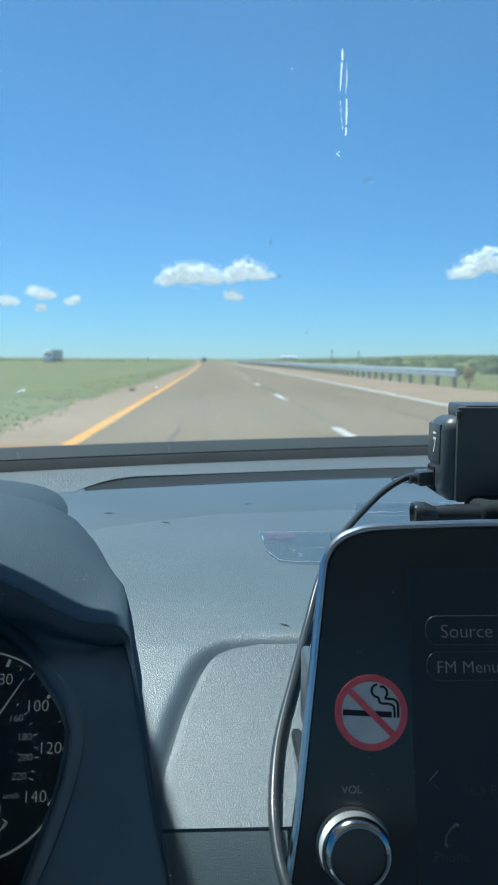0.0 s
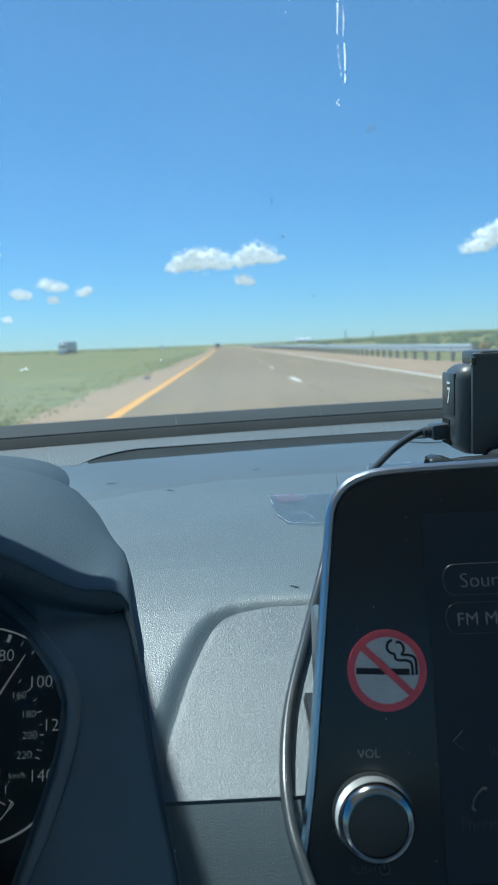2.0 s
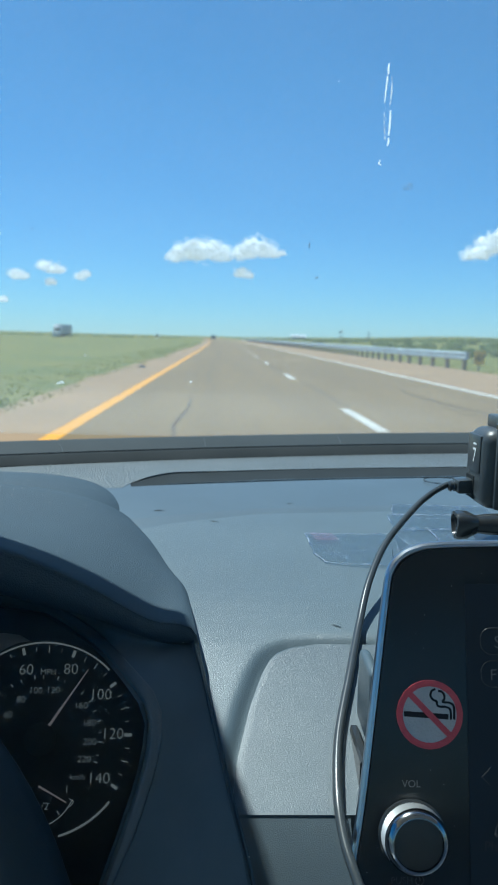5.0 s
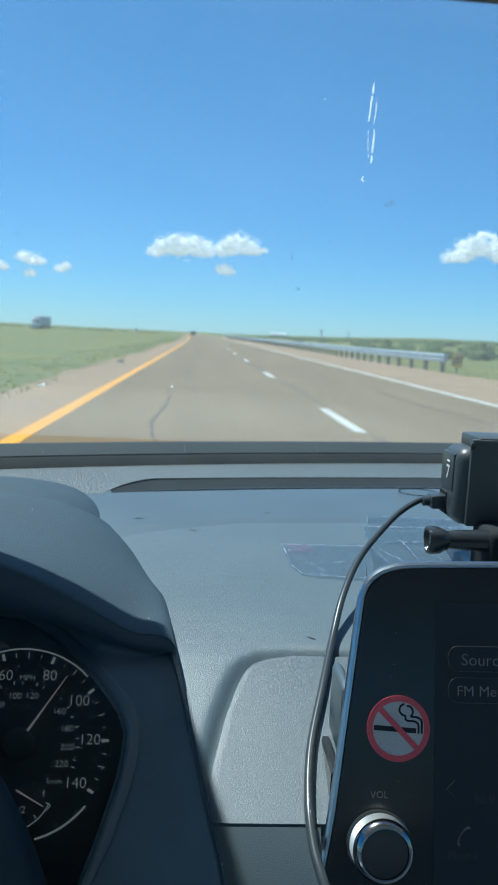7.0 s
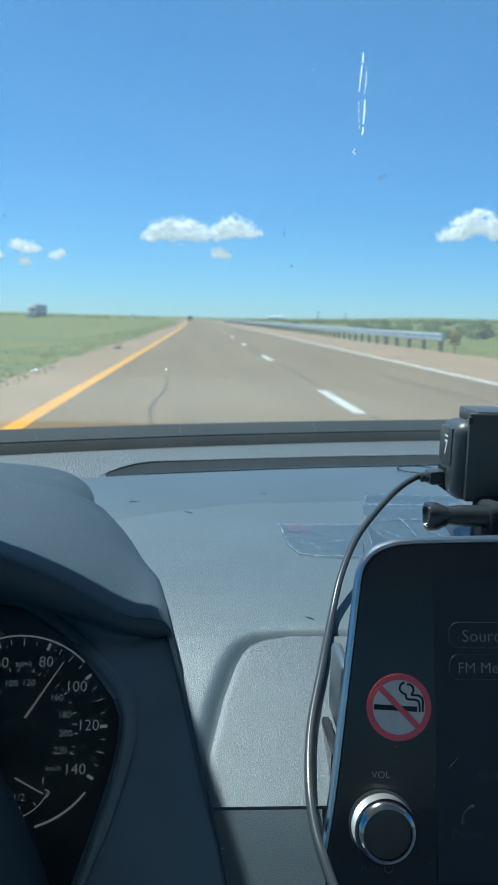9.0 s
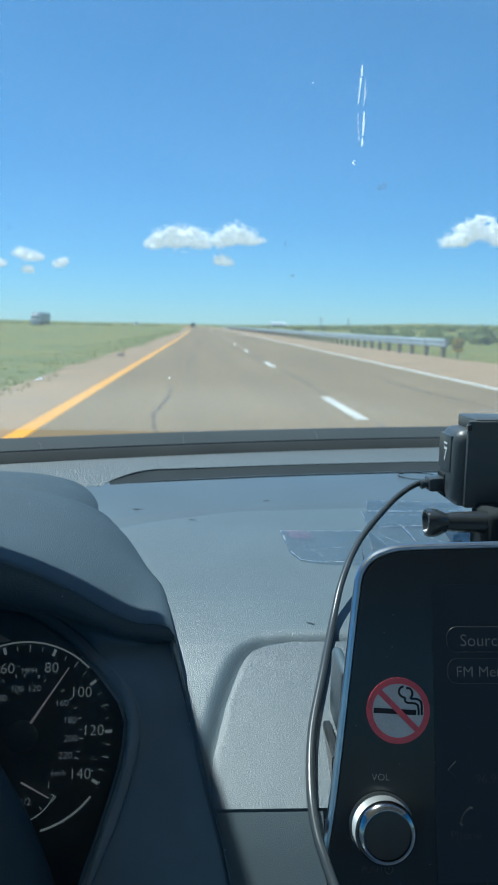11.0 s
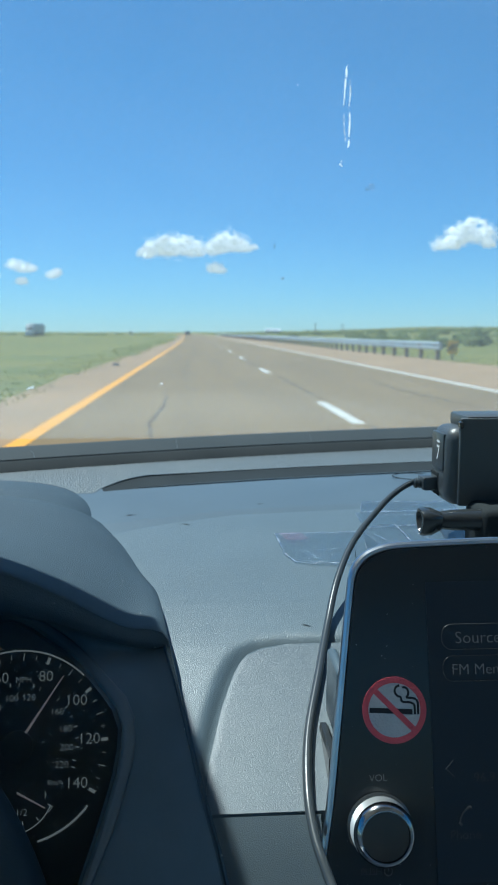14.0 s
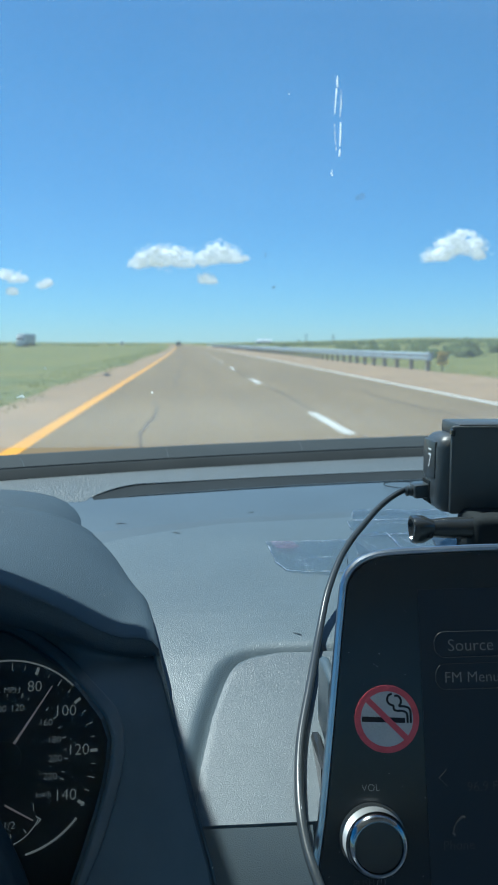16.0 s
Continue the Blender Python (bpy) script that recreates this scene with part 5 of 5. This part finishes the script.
for z0, z1, text, x0, w in ((1.1022, 1.1120, "Source", 0.1030, 0.0188), (1.0900, 1.0997, "FM Menu", 0.1012, 0.0222)):
    b = part("button", tube([on_screen(x, z) @ Vector() for x, z in rounded(0.0972, z0, 0.150, z1, 0.0042)], 0.00016, 5, True), "screendim", screen, "dim outlined button")
    part("button_text", lettering(text, on_screen(x0 + w / 2, (z0 + z1) / 2 - 0.0003), width=w), "screentext", b)
part("knob_label", lettering("VOL", on_screen(0.0688, 1.0547), width=0.0072), "glow_print", screen)
part("knob_label", lettering("PUSH", on_screen(0.0648, 1.0207), width=0.0080), "screendim", screen)
part("power_icon", tube([on_screen(0.0716 + 0.0016 * math.cos(radians(t)), 1.0206 + 0.0016 * math.sin(radians(t))) @ Vector() for t in range(115, 426, 12)], 0.0002, 5), "screendim", screen)
part("power_icon", tube([on_screen(0.0716, 1.0206) @ Vector(), on_screen(0.0716, 1.0226) @ Vector()], 0.0002, 5), "screendim", screen)
part("back_arrow", tube([on_screen(0.0998, 1.0603) @ Vector(), on_screen(0.0966, 1.0572) @ Vector(), on_screen(0.0998, 1.0541) @ Vector()], 0.00022, 5), "screendim", screen)
part("station_text", lettering("96.9 F", on_screen(0.1142, 1.0536), width=0.0125), "screendim", screen)
part("phone_label", lettering("Phone", on_screen(0.1034, 1.0326), width=0.0122), "screendim", screen)
part("phone_icon", tube([on_screen(x, z) @ Vector() for x, z in ((0.1062, 1.0424), (0.1050, 1.0427), (0.1030, 1.0412), (0.1017, 1.0390), (0.1013, 1.0368), (0.1020, 1.0362))], [0.0006, 0.0005, 0.0003, 0.0003, 0.0005, 0.0006], 6), "screendim", screen)

# volume knob
KM = on_screen(0.0687, 1.0368, 0.0)
knob = part("volume_knob", lathe([(0.0130, 0.0), (0.0130, 0.0012), (0.0118, 0.0020)], KM, 64), "glossmetal", screen)
bm = bmesh.new()
sides, rows_k = 110, 8
rings = []
for j in range(rows_k + 1):
    rings.append([KM @ Vector(((0.01175 + (0.00042 if (k + j) % 2 else 0)) * math.cos(2 * math.pi * k / sides), (0.01175 + (0.00042 if (k + j) % 2 else 0)) * math.sin(2 * math.pi * k / sides), 0.002 + 0.0065 * j / rows_k)) for k in range(sides)])
part("knurled_ring", lofted(rings, True, True), "knurl", knob, "knurled silver ring", None)
part("collar", lathe([(0.0120, 0.0085), (0.0121, 0.0095), (0.0117, 0.0108), (0.0108, 0.0120), (0.0099, 0.0126), (0.0094, 0.0126), (0.0091, 0.0116)], KM, 64), "knobrim", knob, "dark polished collar")
part("cap", lathe([(0.0092, 0.0112), (0.0090, 0.0119), (0.0070, 0.0121), (0.0001, 0.0122)], KM, 64), "knobface", knob, "dark brushed cap")

# no-smoking sticker
sticker = thing("no_smoking_sticker", on_screen(0.0765, 1.0797) @ Vector(), "round white no-smoking sticker with a red ring on the screen", "sticker")
TM = on_screen(0.0765, 1.0797, 0.0)
part("backing", prism([(0.0129 * math.cos(2 * math.pi * k / 64), 0.0129 * math.sin(2 * math.pi * k / 64)) for k in range(64)], TM, 0.0, 0.0003), "white", sticker, "white paper", None)
part("ring", annulus(0.0107, 0.0131, TM, 0.0002, 0.00055), "red", sticker, "red ring")
part("cigarette", box((-0.0102, -0.0010, 0.0003), (0.0074, 0.0010, 0.00045), 0, 1, None, TM @ Matrix.Translation((0, -0.0004, 0)) @ Matrix.Rotation(radians(-3.5), 4, "Z")), "ink", sticker)
for dx in (0.0084, 0.0097):
    part("ash", box((dx - 0.00042, -0.0019, 0.0003), (dx + 0.00042, 0.0003, 0.00045), 0, 1, None, TM), "ink", sticker)
for pts in ([(0.0097, 0.0001), (0.0097, 0.0027), (0.0089, 0.0040), (0.0073, 0.0046), (0.0052, 0.0048), (0.0059, 0.0060), (0.0058, 0.0076), (0.0047, 0.0088), (0.0034, 0.0088)],
            [(0.0024, 0.0097), (0.0009, 0.0089), (0.0004, 0.0071), (0.0014, 0.0056), (0.0028, 0.0050), (0.0030, 0.0036), (0.0042, 0.0030), (0.0064, 0.0029), (0.0081, 0.0020), (0.0084, 0.0001)]):
    line = smoothed([(u, v, 0) for u, v in pts], 4)
    rings = []
    for k, p in enumerate(line):
        d = (line[min(k + 1, len(line) - 1)] - line[max(k - 1, 0)]).normalized()
        n = Vector((-d.y, d.x, 0)) * 0.00043
        rings.append([TM @ Vector((q.x, q.y, h)) for q, h in ((p - n, 0.0003), (p - n, 0.00045), (p + n, 0.00045), (p + n, 0.0003))])
    part("smoke", lofted(rings, True, True), "ink", sticker)
part("slash", box((-0.0112, -0.00115, 0.0003), (0.0112, 0.00115, 0.0006), 0, 1, None, TM @ Matrix.Rotation(radians(-45), 4, "Z")), "red", sticker, "red diagonal bar")

# ---- action camera on its mount ----
action = thing("action_camera", (0.195, 0.455, 1.092), "small black action camera in a cage on the dashboard", "action camera")
part("body", box((0.1530, 0.436, 1.1225), (0.236, 0.471, 1.1725), 0.0085, 5), "camera_body", action)
part("cage_top", box((0.1640, 0.4335, 1.1715), (0.238, 0.468, 1.1800), 0.0018, 2), "camera_body", action, "top plate of the cage")
part("cage_back", box((0.1595, 0.4325, 1.1235), (0.236, 0.4365, 1.1790), 0.002, 2), "camera_body", action)
part("latch", box((0.1590, 0.431, 1.1725), (0.1615, 0.436, 1.1770), 0.0008, 1), "glossmetal", action)
door = part("side_door", box((0.1523, 0.443, 1.1440), (0.1550, 0.4670, 1.1680), 0.0012, 2), "camera_door", action)
LM = Matrix.Translation((0.1521, 0.452, 1.1550)) @ Matrix(((0, 0, -1, 0), (-1, 0, 0, 0), (0, 1, 0, 0), (0, 0, 0, 1)))
part("door_figure", lettering("7", LM, height=0.0092, thin=0.006), "mark", door, "white figure")
part("door_mark", box((-0.0030, -0.0006, 0), (0.0030, 0.0006, 0.0002), 0, 1, None, LM @ Matrix.Translation((0, 0.0072, 0))), "mark", door, "small white print")
part("port", box((0.1525, 0.452, 1.1265), (0.1545, 0.468, 1.1420), 0.0008, 1), "rubber", action)
mount = thing("camera_mount", (0.185, 0.42, 1.092), "black curved adhesive camera mount with a thumb screw", "camera mount")
rows_b = [[Vector((0.160 + 0.085 * i / 24, 0.395 + 0.100 * j / 24, 1.0985 + 0.0035 * math.sin(math.pi * i / 24) - (0.010 if i in (0, 24) or j in (0, 24) else 0)
                   + 0.0022 * noise.noise((i * 0.45, j * 0.16, 3.0)) + 0.0008 * noise.noise((i * 1.1, j * 0.5, 7.0)))) for i in range(25)] for j in range(25)]
part("base", lofted([[p + Vector((0, 0, -0.006)) for p in rows_b[0]]] + rows_b + [[p + Vector((0, 0, -0.006)) for p in rows_b[-1]]]), "glossmetal", mount, "glossy wrinkled base", 70)
part("hinge", box((0.1660, 0.404, 1.096), (0.2360, 0.440, 1.1275), 0.005, 3), "rubber", mount)
AX = Matrix.Translation((0.0, 0.414, 1.1195)) @ Matrix.Rotation(radians(90), 4, "Y")
part("screw_shaft", lathe([(0.0052, 0.142), (0.0062, 0.150), (0.0068, 0.170)], AX, 20), "glossmetal", mount)
tip = []
for h, r in ((0.1322, 0.0052), (0.1300, 0.0060), (0.1304, 0.0078), (0.1325, 0.0085), (0.1375, 0.0081), (0.1430, 0.0056)):
    tip.append([AX @ Vector((r * (1 + 0.10 * math.cos(3 * t)) * math.cos(t), r * (1 + 0.10 * math.cos(3 * t)) * math.sin(t), h)) for t in [2 * math.pi * k / 36 for k in range(36)]])
thumb = part("thumb_screw", lofted(tip, True, True), "glossmetal", mount, "lobed thumb screw")
part("hex_recess", lathe([(0.0001, 0.1318), (0.0036, 0.1314), (0.0042, 0.1322)], AX, 6), "rubber", thumb)

# cable and plug
lead = thing("usb_cable", (0.06, 0.34, 1.05), "thin black charging cable drooping from the camera past the screen", "cable")
path = smoothed([(0.1420, 0.4620, 1.1350), (0.1355, 0.4600, 1.1330), (0.1255, 0.4520, 1.1295), (0.113, 0.440, 1.1230), (0.090, 0.410, 1.1090), (0.075, 0.380, 1.0950), (0.0653, 0.3527, 1.0801), (0.0551, 0.317, 1.0680),
                 (0.0458, 0.2845, 1.0555), (0.0420, 0.2587, 1.0452), (0.0423, 0.2420, 1.0363), (0.0452, 0.2290, 1.0290), (0.050, 0.215, 1.0180), (0.056, 0.200, 0.990)], 8)
part("cord", tube(path, 0.0020, 12), "cable", lead, "", 80)
PM = Matrix.Translation((0.1555, 0.4605, 1.1345)) @ Matrix.Rotation(radians(-94), 4, "Y")
part("plug", box((-0.0046, -0.0066, 0.0), (0.0046, 0.0066, 0.0120), 0.0018, 2, None, PM), "cable", lead, "moulded plug")
part("strain_relief", lathe([(0.0036, 0.0119), (0.0036, 0.0132), (0.0030, 0.0135), (0.0030, 0.0144), (0.0034, 0.0147), (0.0034, 0.0158), (0.0024, 0.0166)], PM, 20), "cable", lead)

# clear tape
def tape_strip(name, pts, label, seed, edge=True):
    """A creased sheet of clear tape over the pad, with milky torn edges."""
    r = random.Random(seed)
    bm = bmesh.new()
    vs = [bm.verts.new((x, y, 0)) for x, y in pts]
    f = bm.faces.new(vs)
    bmesh.ops.triangulate(bm, faces=[f])
    for _ in range(4):
        bmesh.ops.subdivide_edges(bm, edges=bm.edges[:], cuts=1, use_grid_fill=True)
    for v in bm.verts:
        v.co.z = dash_z(v.co.x, v.co.y) + 0.0010 + (0.0030 if seed > 3 else 0.0012) * max(0, noise.noise((v.co.x * 60, v.co.y * 60, seed))) + 0.0005 * noise.noise((v.co.x * 220, v.co.y * 220, seed))
    bmesh.ops.solidify(bm, geom=bm.faces[:], thickness=0.0002)
    t = solid(name, bm, "tape", label, "tape", "tape on the dashboard", smooth=70)
    if edge:
        loop = []
        for (x0, y0), (x1, y1) in zip(pts, pts[1:] + pts[:1]):
            for s in range(6):
                x, y = x0 + (x1 - x0) * s / 6 + r.uniform(-0.0004, 0.0004), y0 + (y1 - y0) * s / 6 + r.uniform(-0.0004, 0.0004)
                loop.append((x, y, dash_z(x, y) + 0.0014 + 0.0006 * noise.noise((x * 60, y * 60, seed))))
        part("torn_edge", tube(loop, [0.00036 * max(0.15, 0.65 + 1.6 * noise.noise((p[0] * 90, p[1] * 90, seed + 3))) for p in loop], 5, True), "tape_edge", t)
    for k in range(3):
        c = Vector((sum(p[0] for p in pts) / len(pts), sum(p[1] for p in pts) / len(pts), 0))
        a = Vector((*pts[r.randrange(len(pts))], 0)).lerp(c, r.uniform(0.2, 0.7))
        b = Vector((*pts[r.randrange(len(pts))], 0)).lerp(c, r.uniform(0.2, 0.7))
        cr = [a.lerp(b, s / 6) + Vector((r.uniform(-0.001, 0.001), r.uniform(-0.001, 0.001), 0)) for s in range(7)]
        part("crease", tube([(p.x, p.y, dash_z(p.x, p.y) + 0.0018) for p in cr], [0.00005, 0.00012, 0.00018, 0.00010, 0.00016, 0.00010, 0.00004], 5), "tape_edge", t)
    return t


first_tape = tape_strip("tape", [(0.0494, 0.4750), (0.109, 0.4765), (0.1165, 0.4489), (0.0965, 0.4238), (0.0680, 0.4249), (0.0575, 0.4289), (0.0520, 0.4430)], "clear tape with a ragged end, stuck to the dashboard", 1)
bm = bmesh.new()
grid_ = [[bm.verts.new((0.0515 + 0.0150 * i / 5 + 0.0008 * (5 - j), 0.4600 + 0.0125 * j / 5, dash_z(0.055, 0.4600 + 0.0125 * j / 5) + 0.0026)) for i in range(6)] for j in range(6)]
for a, b in zip(grid_, grid_[1:]):
    for i in range(5):
        bm.faces.new((a[i], a[i + 1], b[i + 1], b[i]))
part("residue", bm, "residue", first_tape, "faint pink glue residue")
tape_strip("tape", [(0.1216, 0.5423), (0.190, 0.5412), (0.190, 0.5200), (0.1162, 0.5170)], "clear tape across the dashboard behind the camera", 2)
tape_strip("tape", [(0.1123, 0.5159), (0.1932, 0.5185), (0.1829, 0.4878), (0.1107, 0.4830)], "creased clear tape under the camera mount", 3)
tape_strip("tape", [(0.1095, 0.4819), (0.1347, 0.4890), (0.1403, 0.430), (0.104, 0.430)], "creased clear tape beside the camera mount", 4)
tape_strip("tape", [(0.135, 0.4865), (0.1672, 0.4880), (0.170, 0.43), (0.1398, 0.43)], "wrinkled clear tape over the mount's foot", 5)

# ---- windshield, its marks, mirror, cabin ----
def glass_y(z):
    return 0.664 + 0.94 * (1.373 - z)


def on_glass(x, z, lift=-0.0035):
    return Matrix.Translation((x, glass_y(z), z)) @ Matrix(((1, 0, 0, 0), (0, -0.685, -0.7287, 0), (0, 0.7287, -0.685, 0), (0, 0, 0, 1))) @ Matrix.Translation((0, 0, -lift))


bm = bmesh.new()
rings = []
for y, z in [(glass_y(z), z) for z in (1.105, 1.30, 1.47)] + [(0.50, 1.532), (0.42, 1.580), (0.30, 1.618)]:
    rings.append([(-0.58, y, z), (1.06, y, z), (1.06, y + 0.004, z + 0.004), (-0.58, y + 0.004, z + 0.004)])
windshield = solid("windshield", lofted(rings, True, True), "glass", "clear windshield with dried drips and insect marks", "windshield", kind="structure", smooth=None)
windshield.visible_shadow = False

drips = thing("dried_drips", (0.12, glass_y(1.40), 1.40), "white dried drips running down the windshield", "stain")


def drip(pts, widths, mat="drip", name="drip"):
    q = [on_glass(x, z, 0.0012) @ Vector() for x, z in pts]
    part(name, tube(smoothed(q, 4), [0.66 * lerp_table([(i / (len(widths) - 1), w) for i, w in enumerate(widths)], k / (4 * (len(q) - 1))) for k in range(4 * (len(q) - 1) + 1)], 8, False, None, 0.5), mat, drips)


drip([(0.1170, 1.4365), (0.1172, 1.4335), (0.1180, 1.4300)], [0.0003, 0.0012, 0.0010])
drip([(0.1176, 1.4290), (0.1182, 1.4220), (0.1190, 1.4130)], [0.0011, 0.0008, 0.0005])
drip([(0.1212, 1.4285), (0.1228, 1.4210), (0.1236, 1.4110)], [0.0003, 0.0010, 0.0006], "drip_thin")
drip([(0.1224, 1.4245), (0.1231, 1.4200), (0.1236, 1.4150)], [0.0003, 0.0009, 0.0004])
drip([(0.1200, 1.4075), (0.1222, 1.3985), (0.1248, 1.3900)], [0.0005, 0.0010, 0.0006], "drip_thin")
drip([(0.1248, 1.4085), (0.1262, 1.4010), (0.1272, 1.3930)], [0.0007, 0.0012, 0.0009])
drip([(0.1274, 1.3915), (0.1279, 1.3885), (0.1279, 1.3860)], [0.0005, 0.0012, 0.0007])
drip([(0.1230, 1.3750), (0.1234, 1.3737)], [0.0009, 0.0012])
drip([(0.1246, 1.3735), (0.1249, 1.3728)], [0.0008, 0.0011])
drip([(0.1238, 1.3765), (0.1240, 1.3755)], [0.0006, 0.0007])


def blot(x, z, w, h, mat, label, seed, name="insect_mark", tilt=0.0):
    r = random.Random(seed)
    m = on_glass(x, z, 0.0012) @ Matrix.Rotation(tilt, 4, "Z")
    n = 22
    out = []
    for k in range(n):
        t = 2 * math.pi * k / n
        q = 0.75 + 0.35 * noise.noise((math.cos(t) * 1.4, math.sin(t) * 1.4, seed * 3.7))
        out.append((w / 2 * q * math.cos(t), h / 2 * q * math.sin(t)))
    return solid(name, prism(out, m, 0.0, 0.0004), mat, label, "stain", "marks on the windshield")


blot(0.1526, 1.358, 0.012, 0.010, "film", "smeared grey insect mark on the glass", 1)
blot(0.0826, 1.283, 0.0050, 0.0055, "film", "smeared grey insect mark on the glass", 2)
blot(0.0835, 1.2835, 0.0022, 0.0022, "bug", "dark insect mark on the glass", 3)
blot(0.0722, 1.311, 0.0010, 0.0080, "bug", "thin dark scratch of dirt on the glass", 4)
blot(-0.0417, 1.174, 0.0024, 0.0026, "drip", "tiny pale speck on the glass", 5)
blot(-0.1541, 1.201, 0.0020, 0.0030, "drip_thin", "tiny pale speck on the glass", 6)
blot(-0.0774, 1.249, 0.0010, 0.0030, "bug", "tiny dark speck on the glass", 7)
blot(0.080, 1.425, 0.0011, 0.0011, "drip", "tiny pale speck on the glass", 8)
blot(-0.1832, 1.318, 0.0012, 0.0040, "bug", "tiny dark speck on the glass", 9)
blot(0.115, 1.232, 0.0014, 0.0044, "bug", "tiny dark speck on the glass", 10, tilt=-0.5)
blot(0.094, 1.238, 0.0012, 0.0012, "bug", "tiny dark speck on the glass", 12)
chip = thing("bird_mark", (-0.187, glass_y(1.169), 1.169), "white fleck of a bird dropping on the windshield", "stain")
for dx, dz, w in ((-0.0035, -0.0006, 0.0016), (-0.0012, 0.0002, 0.0020), (0.0012, 0.0010, 0.0022), (0.0032, 0.0004, 0.0020), (0.0030, 0.0024, 0.0012)):
    part("fleck", lathe([(w * 0.55, 0), (w * 0.4, 0.0008), (0.0001, 0.001)], on_glass(-0.187 + dx, 1.169 + dz, 0.0012), 10), "drip", chip)

mirror = thing("rear_view_mirror", (0.14, 0.145, 1.50), "dark rear-view mirror hanging from the headliner", "mirror")
MO = ((0.0135, 1.352), (0.0150, 1.3400), (0.0195, 1.3310), (0.0270, 1.3250), (0.0390, 1.3215), (0.06, 1.3208), (0.14, 1.3208), (0.22, 1.3208), (0.241, 1.3215), (0.253, 1.3250), (0.2605, 1.3310), (0.265, 1.340), (0.2665, 1.352), (0.262, 1.372), (0.24, 1.380), (0.14, 1.382), (0.04, 1.380), (0.018, 1.372))
mo = [(p.x, p.y) for p in smoothed([(x, z, 0) for x, z in MO], 4, True)]
MM = Matrix.Translation((0, 0.13, 0)) @ Matrix(((1, 0, 0, 0), (0, 0, -1, 0), (0, 1, 0, 0), (0, 0, 0, 1)))
part("shell", prism(mo, MM, -0.03, 0.0, 0.004), "camera_body", mirror)
part("mirror_glass", prism([(0.14 + (x - 0.14) * 0.95, 1.351 + (z - 1.351) * 0.86) for x, z in mo], MM, 0.0002, 0.0012), "chrome", mirror, "mirror glass")
part("stem", tube([(0.14, 0.155, 1.37), (0.14, 0.19, 1.50), (0.14, 0.20, 1.62)], 0.011, 14), "camera_body", mirror)

# cabin shell that closes the car round the camera; unseen, pale to bounce fill light
def wall(name, lo, hi, mat, label):
    return solid(name, box(lo, hi, 0.012, 2), mat, label, "car body", kind="structure")


wall("roof", (-0.66, -1.70, 1.615), (1.14, 0.295, 1.66), "liner", "light cloth headliner under the car's roof")
# Unseen panel added to keep the sun off the cluster; its edges set the shadow.
visor = thing("sun_visor", (-0.41, 0.30, 1.59), "light panel added out of view to shade the driver's side", "sun visor")
SHADE = [(0.30, 1.592, -0.150), (0.38, 1.557, -0.158), (0.455, 1.524, -0.1635)]
part("panel", lofted([[(-0.575, y, z), (xr, y, z), (xr, y, z - 0.012), (-0.575, y, z - 0.012)] for y, z, xr in SHADE], True, True), "liner", visor)
part("shade_rod", tube([(-0.58, 0.295, 1.595), (-0.17, 0.295, 1.595), (-0.14, 0.28, 1.616)], 0.005, 10), "trim", visor)
wall("floor", (-0.66, -1.70, 0.30), (1.14, 0.90, 0.34), "cabin", "pale cabin floor")
# Raised pale block added as a reflector for the shaded dash.
wall("bounce_block", (-0.61, -1.70, 0.34), (1.09, 0.02, 0.64), "cabin", "pale block added out of view to bounce light forward")
wall("wall_rear", (-0.66, -1.74, 0.34), (1.14, -1.70, 0.94), "cabin", "grey rear bulkhead below the rear window")
wall("wall_rear", (-0.66, -1.74, 1.46), (1.14, -1.70, 1.615), "cabin", "grey header above the rear window")
# Unseen opening added for fill light and a sky reflection in the screen.
solid("rear_window", box((-0.66, -1.725, 0.94), (1.14, -1.715, 1.46)), "rear_glass", "nearly clear rear window, added out of view to let in fill light", "window", kind="structure", smooth=None)
wall("wall_front", (-0.66, 0.86, 0.34), (1.14, 0.90, 1.095), "cabin", "grey bulkhead below the windshield")
for name, x0, x1 in (("wall_left", -0.66, -0.61), ("wall_right", 1.09, 1.14)):
    wall(name, (x0, -1.70, 0.34), (x1, 0.86, 0.98), "cabin", "grey door below the side window")
    wall(name, (x0, -0.52, 0.98), (x1, -0.42, 1.615), "cabin", "grey pillar behind the front door")
    wall(name, (x0, -1.70, 0.98), (x1, -1.30, 1.615), "cabin", "grey rear quarter")
for name, x in (("pillar_left", -0.62), ("pillar_right", 1.10)):
    solid(name, tube([(x, glass_y(1.06) - 0.02, 1.04), (x, glass_y(1.30) - 0.02, 1.30), (x, glass_y(1.47) - 0.01, 1.47), (x, 0.42, 1.59), (x, 0.28, 1.635)], 0.04, 14), "cabin", "grey windshield pillar", "pillar", kind="structure")
